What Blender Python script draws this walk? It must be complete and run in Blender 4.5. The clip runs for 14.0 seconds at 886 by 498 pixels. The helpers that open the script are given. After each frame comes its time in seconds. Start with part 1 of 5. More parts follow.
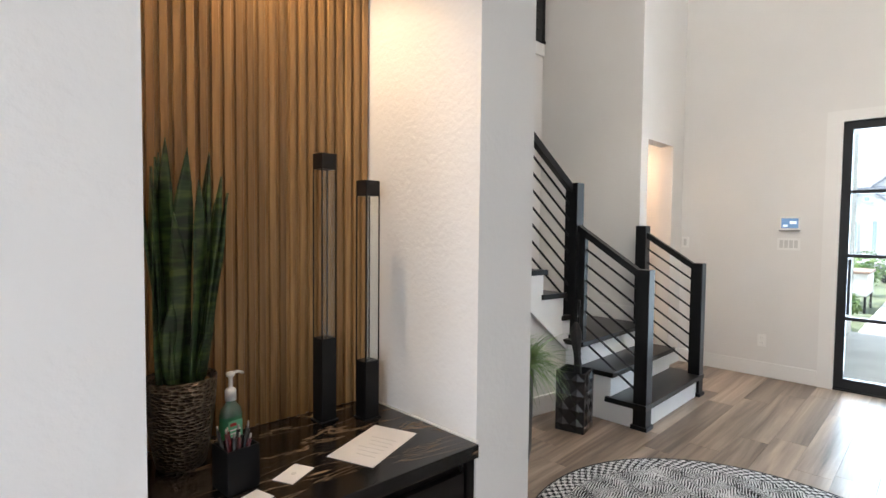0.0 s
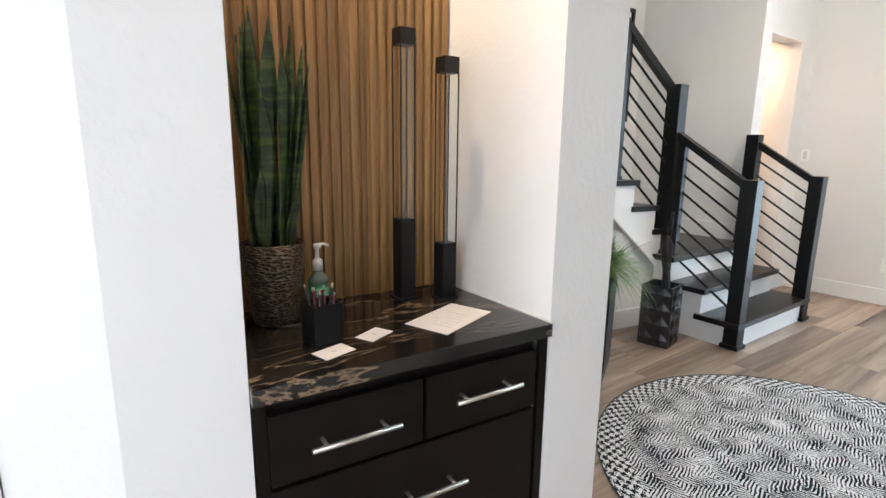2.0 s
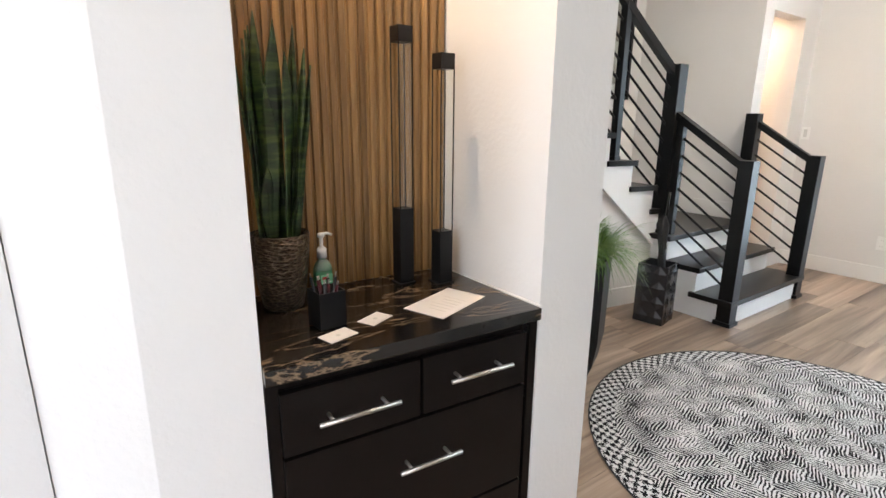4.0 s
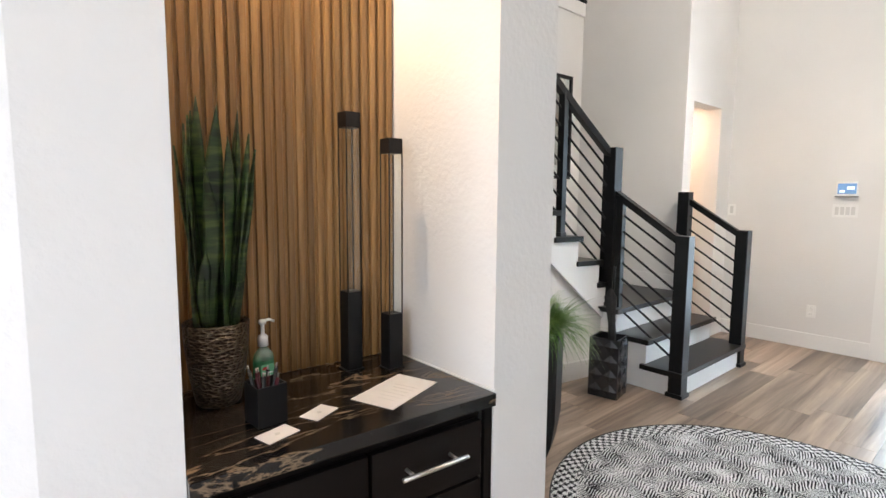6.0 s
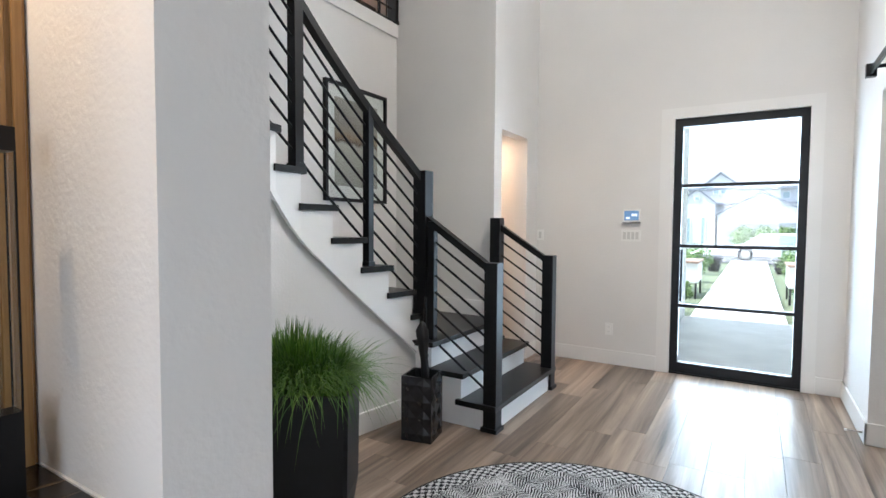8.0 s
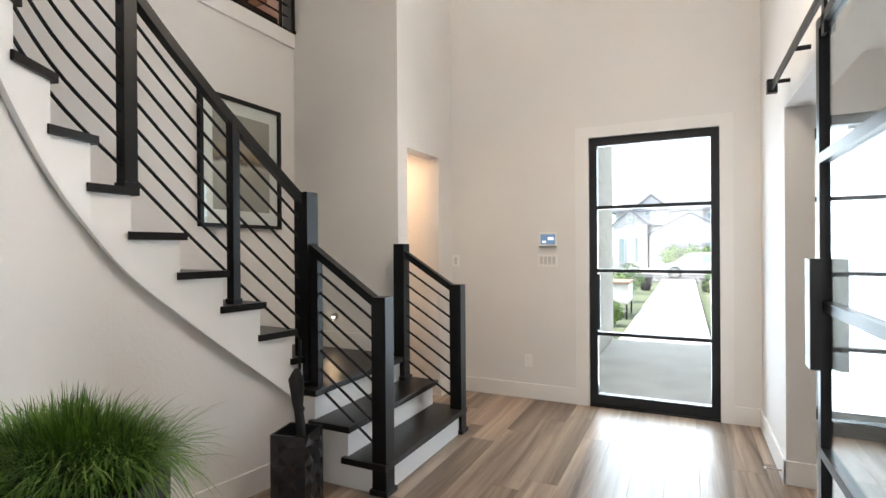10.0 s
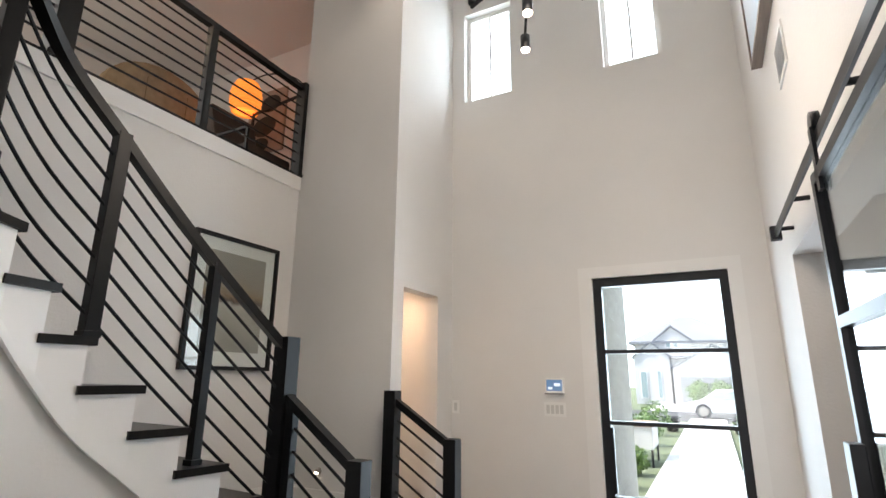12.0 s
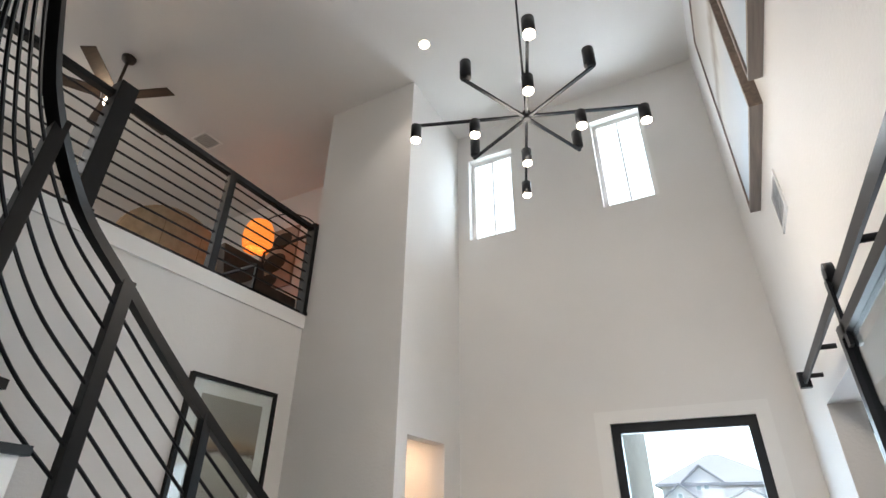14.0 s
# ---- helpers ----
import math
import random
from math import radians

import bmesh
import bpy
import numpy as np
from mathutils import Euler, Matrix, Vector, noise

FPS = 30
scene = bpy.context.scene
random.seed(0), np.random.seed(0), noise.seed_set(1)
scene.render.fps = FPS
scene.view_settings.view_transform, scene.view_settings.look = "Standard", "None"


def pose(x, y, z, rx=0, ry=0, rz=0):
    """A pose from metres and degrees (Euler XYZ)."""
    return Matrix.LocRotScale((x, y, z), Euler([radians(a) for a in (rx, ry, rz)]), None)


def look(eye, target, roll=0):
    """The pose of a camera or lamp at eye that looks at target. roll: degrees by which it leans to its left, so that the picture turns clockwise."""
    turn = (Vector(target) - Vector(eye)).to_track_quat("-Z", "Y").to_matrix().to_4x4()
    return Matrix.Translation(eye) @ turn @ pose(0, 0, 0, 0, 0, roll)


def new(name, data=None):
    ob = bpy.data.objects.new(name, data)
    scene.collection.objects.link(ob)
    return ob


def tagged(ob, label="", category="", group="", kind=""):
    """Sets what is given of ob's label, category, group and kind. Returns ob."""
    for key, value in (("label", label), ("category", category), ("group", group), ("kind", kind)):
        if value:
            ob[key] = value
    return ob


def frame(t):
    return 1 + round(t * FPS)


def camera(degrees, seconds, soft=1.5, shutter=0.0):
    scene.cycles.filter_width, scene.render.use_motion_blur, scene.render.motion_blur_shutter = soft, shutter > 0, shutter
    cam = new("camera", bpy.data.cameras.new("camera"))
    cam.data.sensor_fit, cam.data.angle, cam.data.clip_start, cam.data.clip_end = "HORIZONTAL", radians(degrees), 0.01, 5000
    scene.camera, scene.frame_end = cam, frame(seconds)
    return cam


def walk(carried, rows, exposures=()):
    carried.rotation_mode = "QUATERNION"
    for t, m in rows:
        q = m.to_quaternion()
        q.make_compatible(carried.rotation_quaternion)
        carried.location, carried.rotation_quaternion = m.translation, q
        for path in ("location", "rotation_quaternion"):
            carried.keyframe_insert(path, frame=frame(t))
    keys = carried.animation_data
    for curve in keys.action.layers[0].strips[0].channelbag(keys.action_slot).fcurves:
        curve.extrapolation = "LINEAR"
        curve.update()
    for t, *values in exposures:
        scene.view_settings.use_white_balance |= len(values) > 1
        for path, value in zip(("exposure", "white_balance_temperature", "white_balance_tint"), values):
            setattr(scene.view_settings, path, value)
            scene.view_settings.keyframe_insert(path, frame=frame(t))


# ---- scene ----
cam = camera(82.4, 14.0)
PATH = [
    (0, (0.405, 0.471, 1.354), (-1.006, 1.886, 1.268), 0.6),
    (0.5, (0.422, 0.488, 1.328), (-1.093, 1.787, 1.206), 0.6),
    (1, (0.423, 0.486, 1.302), (-1.157, 1.698, 1.114), 0.7),
    (1.5, (0.421, 0.485, 1.274), (-1.179, 1.65, 0.991), 0.7),
    (2, (0.416, 0.488, 1.252), (-1.181, 1.627, 0.861), 0.7),
    (2.2, (0.415, 0.491, 1.242), (-1.177, 1.621, 0.808), 0.7),
    (4.3, (0.486, 0.461, 1.313), (-1.099, 1.578, 0.825), 0.5),
    (4.5, (0.487, 0.461, 1.319), (-1.101, 1.586, 0.858), 0.4),
    (5, (0.481, 0.462, 1.324), (-1.108, 1.617, 0.949), 0.2),
    (5.5, (0.463, 0.468, 1.323), (-1.107, 1.677, 1.047), 0.2),
    (6, (0.461, 0.488, 1.317), (-1.053, 1.779, 1.118), 0.4),
    (6.5, (0.457, 0.586, 1.318), (-0.968, 1.981, 1.162), 0.5),
    (7, (0.456, 0.724, 1.327), (-0.851, 2.232, 1.196), 0.4),
    (7.5, (0.419, 0.83, 1.323), (-0.762, 2.441, 1.209), 0.4),
    (8, (0.385, 0.936, 1.318), (-0.664, 2.636, 1.225), 0.4),
    (8.5, (0.424, 1.067, 1.316), (-0.522, 2.828, 1.237), 0.4),
    (8.7, (0.443, 1.133, 1.316), (-0.474, 2.908, 1.243), 0.2),
    (10.8, (0.529, 1.583, 1.377), (-0.334, 3.383, 1.504), 0.4),
    (11, (0.544, 1.609, 1.384), (-0.332, 3.398, 1.564), 0.5),
    (11.5, (0.557, 1.651, 1.44), (-0.338, 3.411, 1.757), 0.3),
    (12, (0.553, 1.673, 1.479), (-0.342, 3.393, 1.97), 0.5),
    (12.5, (0.562, 1.692, 1.525), (-0.325, 3.355, 2.191), 0.5),
    (13, (0.567, 1.711, 1.559), (-0.306, 3.317, 2.37), 0.6),
    (13.5, (0.571, 1.724, 1.585), (-0.288, 3.287, 2.491), 0.6),
    (14, (0.549, 1.717, 1.59), (-0.292, 3.259, 2.546), 0.6),
]
walk(cam, [(t, look(eye, target, roll)) for t, eye, target, roll in PATH], exposures=[(0, 2.0, 6350, 11), (1.5, 2.42, 6300, 10), (2.0, 2.44, 6200, 10), (4.5, 2.44, 6500, 12), (5.5, 2.42, 6500, 12), (6.5, 2.34, 6100, 11), (7.0, 2.26, 5950, 11), (7.5, 2.1, 5900, 10), (8.5, 1.84, 6200, 10), (11.0, 1.78, 6900, 14), (12.5, 1.52, 6450, 12), (14, 1.48, 6300, 11)])

# ---- world and light ----
world = bpy.data.worlds.new("world")
scene.world = world
world.use_nodes = True
wn = world.node_tree
sky = wn.nodes.new("ShaderNodeTexSky")
sky.sky_type, sky.sun_disc = 'NISHITA', False
sky.dust_density = 2.0
sky.sun_elevation, sky.sun_rotation = radians(58.6), radians(249.4)
wn.links.new(sky.outputs["Color"], wn.nodes["Background"].inputs["Color"])
wn.nodes["Background"].inputs["Strength"].default_value = 0.15


def lamp(name, kind, m, power, colour=(1, 1, 1), **kw):
    d = bpy.data.lights.new(name, kind)
    d.energy, d.color = power, colour
    if kind == 'AREA':
        d.shape, d.size, d.size_y = 'RECTANGLE', kw["w"], kw["h"]
    elif kind == 'SUN':
        d.angle = kw["angle"]
    else:
        d.shadow_soft_size = kw["r"]
        if kind == 'SPOT':
            d.spot_size, d.spot_blend = radians(kw["cone"]), 0.6
    ob = new(name, d)
    ob.matrix_world = m
    return ob


lamp("sun", 'SUN', look((-8, -3, 14), (0, 0, 0)), 2.2, (1, 0.95, 0.88), angle=radians(0.6))
DAY = (0.82, 0.91, 1.0)
lamp("door_daylight", 'AREA', look((0.24, 6.12, 1.15), (0.24, 0, 0.9)), 17, (0.70, 0.85, 1.0), w=0.9, h=2.1)
lamp("window_daylight", 'AREA', look((-1.13, 6.12, 4.7), (-1.13, 0, 3.9)), 4.5, DAY, w=0.5, h=1.0)
lamp("window_daylight", 'AREA', look((0.22, 6.12, 4.7), (0.22, 0, 3.9)), 8, DAY, w=0.5, h=1.0)
lamp("office_daylight", 'AREA', look((1.72, 5.8, 1.3), (-0.2, 2.0, 1.2)), 5, DAY, w=0.95, h=1.9)
lamp("living_daylight", 'AREA', look((0.27, -4.55, 1.4), (0.1, 3, 1.4)), 15, (0.97, 0.98, 1.0), w=1.25, h=2.0)
# Fill lamp added outside an unseen hole, to brighten hall and niche walls.
lamp("side_fill", 'AREA', look((2.2, -2.0, 1.4), (-0.4, 1.2, 1.3)), 10.5, (1.0, 0.965, 0.92), w=1.5, h=1.9)
# Fill lamp with no fixture, added to brighten the loft.
lamp("loft_fill", 'AREA', look((-5.6, 2.2, 4.9), (-4.0, 4.2, 3.3)), 6, (1, 0.97, 0.92), w=1.5, h=1.4)

# ---- materials ----


def mat(name, colour, rough=0.5, metal=0.0, spec=0.5):
    m = bpy.data.materials.new(name)
    m.use_nodes = True
    b = m.node_tree.nodes["Principled BSDF"]
    b.inputs["Base Color"].default_value = (*colour, 1)
    b.inputs["Roughness"].default_value = rough
    b.inputs["Metallic"].default_value = metal
    b.inputs["Specular IOR Level"].default_value = spec
    return m


def node(m, kind, **values):
    n = m.node_tree.nodes.new(kind)
    for k, v in values.items():
        n.inputs[k].default_value = v
    return n


def join(m, a, b):
    m.node_tree.links.new(a, b)


def bsdf(m):
    return m.node_tree.nodes["Principled BSDF"]


def coords(m, scale=(1, 1, 1), space="Object", turn=(0, 0, 0)):
    c = m.node_tree.nodes.new("ShaderNodeTexCoord")
    p = node(m, "ShaderNodeMapping", Scale=scale, Rotation=turn)
    join(m, c.outputs[space], p.inputs["Vector"])
    return p.outputs["Vector"]


def noise_tex(m, vec, scale, detail=4.0, rough=0.5, distort=0.0):
    n = node(m, "ShaderNodeTexNoise", Scale=scale, Detail=detail, Roughness=rough, Distortion=distort)
    join(m, vec, n.inputs["Vector"])
    return n.outputs["Fac"]


def ramp(m, fac, stops):
    r = m.node_tree.nodes.new("ShaderNodeValToRGB")
    while len(r.color_ramp.elements) < len(stops):
        r.color_ramp.elements.new(0.5)
    for e, (at, c) in zip(r.color_ramp.elements, stops):
        e.position, e.color = at, (*c, 1) if len(c) == 3 else c
    join(m, fac, r.inputs["Fac"])
    return r.outputs["Color"]


def bump(m, height, strength=0.2, distance=0.002):
    b = node(m, "ShaderNodeBump", Strength=strength, Distance=distance)
    join(m, height, b.inputs["Height"])
    join(m, b.outputs["Normal"], bsdf(m).inputs["Normal"])


def varied(name, colour, rough=0.5, amount=0.12, scale=6.0, relief=0.0, relief_scale=200.0, metal=0.0, spec=0.5, depth=0.001):
    """Paint or plain stuff with faint blotches and a fine relief."""
    m = mat(name, colour, rough, metal, spec)
    v = coords(m)
    lo = tuple(c * (1 - amount) for c in colour)
    hi = tuple(min(1, c * (1 + amount * 0.6)) for c in colour)
    join(m, ramp(m, noise_tex(m, v, scale, 5), [(0.3, lo), (0.7, hi)]), bsdf(m).inputs["Base Color"])
    if relief:
        bump(m, noise_tex(m, v, relief_scale, 3), relief, depth)
    return m


WALL = varied("wall_paint", (0.80, 0.785, 0.765), 0.62, 0.03, 1.5, 0.42, 68, spec=0.3, depth=0.003)
CEIL = varied("ceiling_paint", (0.78, 0.765, 0.745), 0.7, 0.03, 1.5, 0.3, 120, spec=0.2, depth=0.002)
TRIM = varied("trim_paint", (0.84, 0.83, 0.81), 0.4, 0.02, 3)
RISER = varied("riser_paint", (0.86, 0.86, 0.85), 0.4, 0.02, 3)
BLACK = varied("black_paint", (0.006, 0.0063, 0.007), 0.38, 0.25, 14, 0.08, 90, spec=0.28)
TREAD = varied("black_stained_tread", (0.009, 0.008, 0.0075), 0.33, 0.35, 20, 0.15, 60, spec=0.3)
IRON = varied("black_steel", (0.006, 0.007, 0.009), 0.36, 0.2, 12, 0.05, 150, spec=0.34)
FLOORBASE = varied("subfloor", (0.12, 0.09, 0.07), 0.8, 0.2, 4)

# ---- builders ----


def part(name, bm, material, parent=None, label="", smooth=False):
    me = bpy.data.meshes.new(name)
    bm.normal_update()
    bm.to_mesh(me)
    bm.free()
    for mm in (material if isinstance(material, (list, tuple)) else [material]):
        me.materials.append(mm)
    if smooth:
        for p in me.polygons:
            p.use_smooth = True
    ob = new(name, me)
    if parent is not None:
        ob.parent = parent
    if label:
        ob["label"] = label
    return ob


def thing(name, label, category, at=(0, 0, 0), turn=0, group=""):
    ob = new(name)
    ob.empty_display_size = 0.1
    ob.matrix_basis = pose(*at, 0, 0, turn)
    return tagged(ob, label, category, group)


def setting(name, bm, material, label="", category="", smooth=False):
    bmesh.ops.remove_doubles(bm, verts=bm.verts, dist=1e-5)
    return tagged(part(name, bm, material, None, "", smooth), label, category, "", "structure")


def box(bm, x0, x1, y0, y1, z0, z1, bevel=0.0, m=None):
    r = bmesh.ops.create_cube(bm, size=1.0)["verts"]
    for v in r:
        v.co = Vector((x0 + (v.co.x + .5) * (x1 - x0), y0 + (v.co.y + .5) * (y1 - y0), z0 + (v.co.z + .5) * (z1 - z0)))
    if bevel:
        es = list({e for v in r for e in v.link_edges})
        r = bmesh.ops.bevel(bm, geom=es, offset=bevel, segments=2, affect='EDGES', profile=0.7)["verts"]
    if m is not None:
        bmesh.ops.transform(bm, matrix=m, verts=r)
    return bm


def boxes(*rows, bevel=0.0):
    bm = bmesh.new()
    for r in rows:
        box(bm, *r, bevel=bevel)
    return bm


def prism(bm, pts, z0, z1):
    """A prism over a plan polygon."""
    lo = [bm.verts.new((x, y, z0)) for x, y in pts]
    hi = [bm.verts.new((x, y, z1)) for x, y in pts]
    n = len(pts)
    bm.faces.new(hi)
    bm.faces.new(lo[::-1])
    for i in range(n):
        bm.faces.new((lo[i], lo[(i + 1) % n], hi[(i + 1) % n], hi[i]))
    bmesh.ops.recalc_face_normals(bm, faces=bm.faces)
    return bm


def sweep(bm, pts, w, h, sides=4):
    """A bar of w across and h high (upright section), or a rod for more sides, along pts."""
    pts = [Vector(p) for p in pts]
    rings = []
    for i, p in enumerate(pts):
        d = (pts[min(i + 1, len(pts) - 1)] - pts[max(i - 1, 0)]).normalized()
        side = d.cross(Vector((0, 0, 1)))
        side = side.normalized() if side.length > 1e-4 else Vector((1, 0, 0))
        up = side.cross(d).normalized()
        if sides == 4:
            offs = [(-.5, -.5), (.5, -.5), (.5, .5), (-.5, .5)]
        else:
            offs = [(.5 * math.cos(2 * math.pi * k / sides), .5 * math.sin(2 * math.pi * k / sides)) for k in range(sides)]
        rings.append([bm.verts.new(p + side * (a * w) + up * (b * h)) for a, b in offs])
    for a, b in zip(rings, rings[1:]):
        for k in range(sides):
            bm.faces.new((a[k], a[(k + 1) % sides], b[(k + 1) % sides], b[k]))
    bm.faces.new(rings[0][::-1])
    bm.faces.new(rings[-1])
    bmesh.ops.recalc_face_normals(bm, faces=bm.faces)
    return bm


def rod(bm, a, b, r, sides=8):
    return sweep(bm, [a, b], 2 * r, 2 * r, sides)


def lathe(bm, profile, n=24, at=(0, 0, 0)):
    """A turned body from (radius, height) pairs."""
    rings = []
    for r, z in profile:
        rings.append([bm.verts.new((at[0] + r * math.cos(2 * math.pi * k / n), at[1] + r * math.sin(2 * math.pi * k / n), at[2] + z)) for k in range(n)])
    for a, b in zip(rings, rings[1:]):
        for k in range(n):
            bm.faces.new((a[k], a[(k + 1) % n], b[(k + 1) % n], b[k]))
    bm.faces.new(rings[0][::-1])
    bm.faces.new(rings[-1])
    return bm


def wall_x(x0, x1, ya, yb, za, zb, holes=()):
    """A wall along y with holes (y0, y1, z0, z1), in order of y and not overlapping."""
    bm, y = bmesh.new(), ya
    for h0, h1, z0, z1 in holes:
        if h0 > y:
            box(bm, x0, x1, y, h0, za, zb)
        if z0 > za:
            box(bm, x0, x1, h0, h1, za, z0)
        if z1 < zb:
            box(bm, x0, x1, h0, h1, z1, zb)
        y = h1
    if yb > y:
        box(bm, x0, x1, y, yb, za, zb)
    return bm


# ---- setting ----
YF = 5.88      # front wall, inside face
XR = 1.0       # wall on the office side
XL = -1.535     # wall with the lit passage
YC = 4.875      # face of the tall wall beside the stair
XP = -2.58     # wall under the loft
CEILING = 5.60
LOFT = 3.215
STEP_Z = [0.176 * n for n in range(5)] + [0.875, 1.055, 1.241, 1.433, 1.630, 1.830, 2.032] + [2.032 + 0.2 * k for k in range(1, 8)]   # tread heights
DOOR = (-0.25, 0.73, 2.275)   # outer frame
WINDOWS = ((-1.402, -0.886), (-0.028, 0.463))
WZ = (4.19, 5.22)

def front_wall():
    bm = bmesh.new()
    y0, y1 = YF, YF + 0.16
    box(bm, -6.2, DOOR[0], y0, y1, 0, DOOR[2])
    box(bm, DOOR[1], XR + 0.14, y0, y1, 0, DOOR[2])
    box(bm, -6.2, XR + 0.14, y0, y1, DOOR[2], WZ[0])
    box(bm, -6.2, WINDOWS[0][0], y0, y1, WZ[0], WZ[1])
    box(bm, WINDOWS[0][1], WINDOWS[1][0], y0, y1, WZ[0], WZ[1])
    box(bm, WINDOWS[1][1], XR + 0.14, y0, y1, WZ[0], WZ[1])
    box(bm, -6.2, XR + 0.14, y0, y1, WZ[1], CEILING)
    return bm


setting("wall_front", front_wall(), WALL, "tall cream white textured plaster entry wall", "wall")
setting("wall_passage", wall_x(XL - 0.12, XL, YC, YF, 0, CEILING, [(5.022, 5.60, 0, 2.168)]), WALL, "cream white wall with a narrow passage opening", "wall")
setting("wall_beside_stair", boxes((XP, XL - 0.12, YC, YC + 0.12, 0, CEILING)), WALL, "tall cream white plaster wall beside the stair", "wall")
setting("wall_under_loft", boxes((XP - 0.14, XP, 0.8, YC + 0.12, 0, LOFT - 0.3)), WALL, "cream white plaster wall under the loft", "wall")
# The first hole is unseen, added to let the side fill lamp through.
setting("wall_office", wall_x(XR, XR + 0.14, -4.6, YF, 0, CEILING, [(-2.6, -0.3, 0.3, 2.4), (2.5, 4.88, 0, 2.13)]), WALL, "cream white textured plaster wall with an office opening", "wall")
setting("wall_back", boxes((-6.2, -0.38, -4.74, -4.6, 0, CEILING), (0.92, XR + 0.14, -4.74, -4.6, 0, CEILING), (-0.38, 0.92, -4.74, -4.6, 2.4, CEILING), (-0.38, 0.92, -4.74, -4.6, 0, 0.3)), WALL, "plain cream white wall", "wall")
setting("wall_upper_hall", boxes((-0.85, XR, 1.5, 1.62, 2.75, CEILING)), WALL, "plain cream white upper wall", "wall")
setting("hall_ceiling", boxes((-3.5, XR, -4.6, 1.5, 2.62, 2.75)), CEIL, "plain white hall ceiling", "ceiling")
setting("ceiling", boxes((-6.2, XR + 0.14, -4.74, YF + 0.16, CEILING, CEILING + 0.15)), CEIL, "high white textured plaster ceiling", "ceiling")
setting("passage_ceiling", boxes((-2.9, XL - 0.12, YC + 0.12, YF, 2.45, 2.55)), CEIL, "plain white passage ceiling", "ceiling")
setting("wall_passage_end", boxes((-2.9, -2.78, YC + 0.12, YF, 0, 2.45)), WALL, "plain warm white passage wall", "wall")
setting("loft_floor", boxes((-6.2, XP, 0.8, YC + 0.12, LOFT - 0.3, LOFT)), WALL, "white edged loft floor slab", "floor")
setting("wall_loft_back", boxes((-6.3, -6.2, -4.74, YF + 0.16, 0, CEILING)), WALL, "plain warm white loft wall", "wall")
setting("wall_hall", boxes((-0.62, -0.461, -4.6, 0.35, 0, 2.62)), WALL, "plain white hall wall in daylight", "wall")
setting("floor", boxes((-6.2, 4.6, -4.74, YF + 0.16, -0.2, -0.012)), FLOORBASE, "grey brown wood plank floor", "floor")

# niche block beside the hall, a few degrees off the line of the hall; laid out in a plan of its own, set into the place by IN
IN = Matrix.Translation((-0.1467, 0.0277, -0.031)) @ Matrix.Rotation(radians(-4), 4, 'Z') @ Matrix.Scale(0.99, 4)
YB = (0.637, 1.309)     # sides of the niche in that plan
XB = -0.711             # its back
XN = -0.295             # face of the wall round it
ZB = 0.0313             # the floor
YS = 1.275              # its right side at the back
ZN = 2.354              # the niche's ceiling
ZT = 2.678              # top of the block


def niche_wall():
    bm = prism(bmesh.new(), [(XB - 0.2, YS), (XB - 0.2, 1.50), (XN, 1.50), (XN, YB[1]), (XB, YS)], ZB, ZT)
    box(bm, XB - 0.2, XB - 0.018, YB[0], YS, ZB, ZT)
    prism(bm, [(XB - 0.018, YB[0]), (XB - 0.018, YS), (XB, YS), (XN, YB[1]), (XN, YB[0])], ZN, ZT)
    prism(bm, [(-0.45, 0.452 - 0.153), (-0.343, 0.304), (XN, 0.452), (XN, YB[0]), (XB - 0.2, YB[0]), (XB - 0.2, 0.452)], ZB, ZT)
    bm.transform(IN)
    return bm


setting("wall_niche", niche_wall(), WALL, "white textured plaster wall round a coffee niche", "wall")

# ---- stair ----
# plan of the open edge (riser lines) and of the wall edge
INNER = {1: (-1.0, 3.8), 4: (-1.575, 3.955), 5: (-1.622, 3.765), 6: (-1.66, 3.555), 7: (-1.695, 3.335), 8: (-1.73, 3.115), 9: (-1.75, 2.89), 10: (-1.745, 2.715), 11: (-1.70, 2.545), 12: (-1.585, 2.375), 13: (-1.45, 2.22), 14: (-1.30, 2.08), 15: (-1.15, 1.96), 16: (-1.01, 1.86), 17: (-0.90, 1.77)}
OUTER = {4: (-2.565, 3.97), 5: (-2.565, 3.81), 6: (-2.565, 3.60), 7: (-2.565, 3.38), 8: (-2.565, 3.14), 9: (-2.565, 2.87), 10: (-2.565, 2.57), 11: (-2.565, 2.22), 12: (-2.5, 1.85), 13: (-2.25, 1.52), 14: (-1.95, 1.28), 15: (-1.6, 1.12), 16: (-1.2, 1.03), 17: (-0.85, 1.0)}
stair = thing("staircase", "curved stair with black treads, white risers and white skirt", "staircase")


NOSE = 0.03
TH = 0.036
# lower three treads rise toward the wall under the loft
LOWX = (-1.0, -1.235, -1.47)
for n, x in enumerate(LOWX, 1):
    z = STEP_Z[n]
    x1 = LOWX[n] - 0.03 if n < 3 else XP + 0.01
    y0 = 3.80
    y1 = 4.86 if n < 3 else YC - 0.003
    bm = box(bmesh.new(), x1, x + NOSE, y0 - 0.03, y1 + (0.04 if n < 3 else 0), z - TH, z, 0.006)
    part("tread", bm, TREAD, stair, "black stained wooden tread")
    part("riser", boxes((x - 0.02, x, y0, y1, STEP_Z[n - 1], z - TH)), RISER, stair, "white painted riser")
    part("stair_side", boxes((x1 + 0.01 if n < 3 else -1.6, x - 0.02, y0, y0 + 0.02, 0, z - TH)), RISER, stair, "white painted stair side")
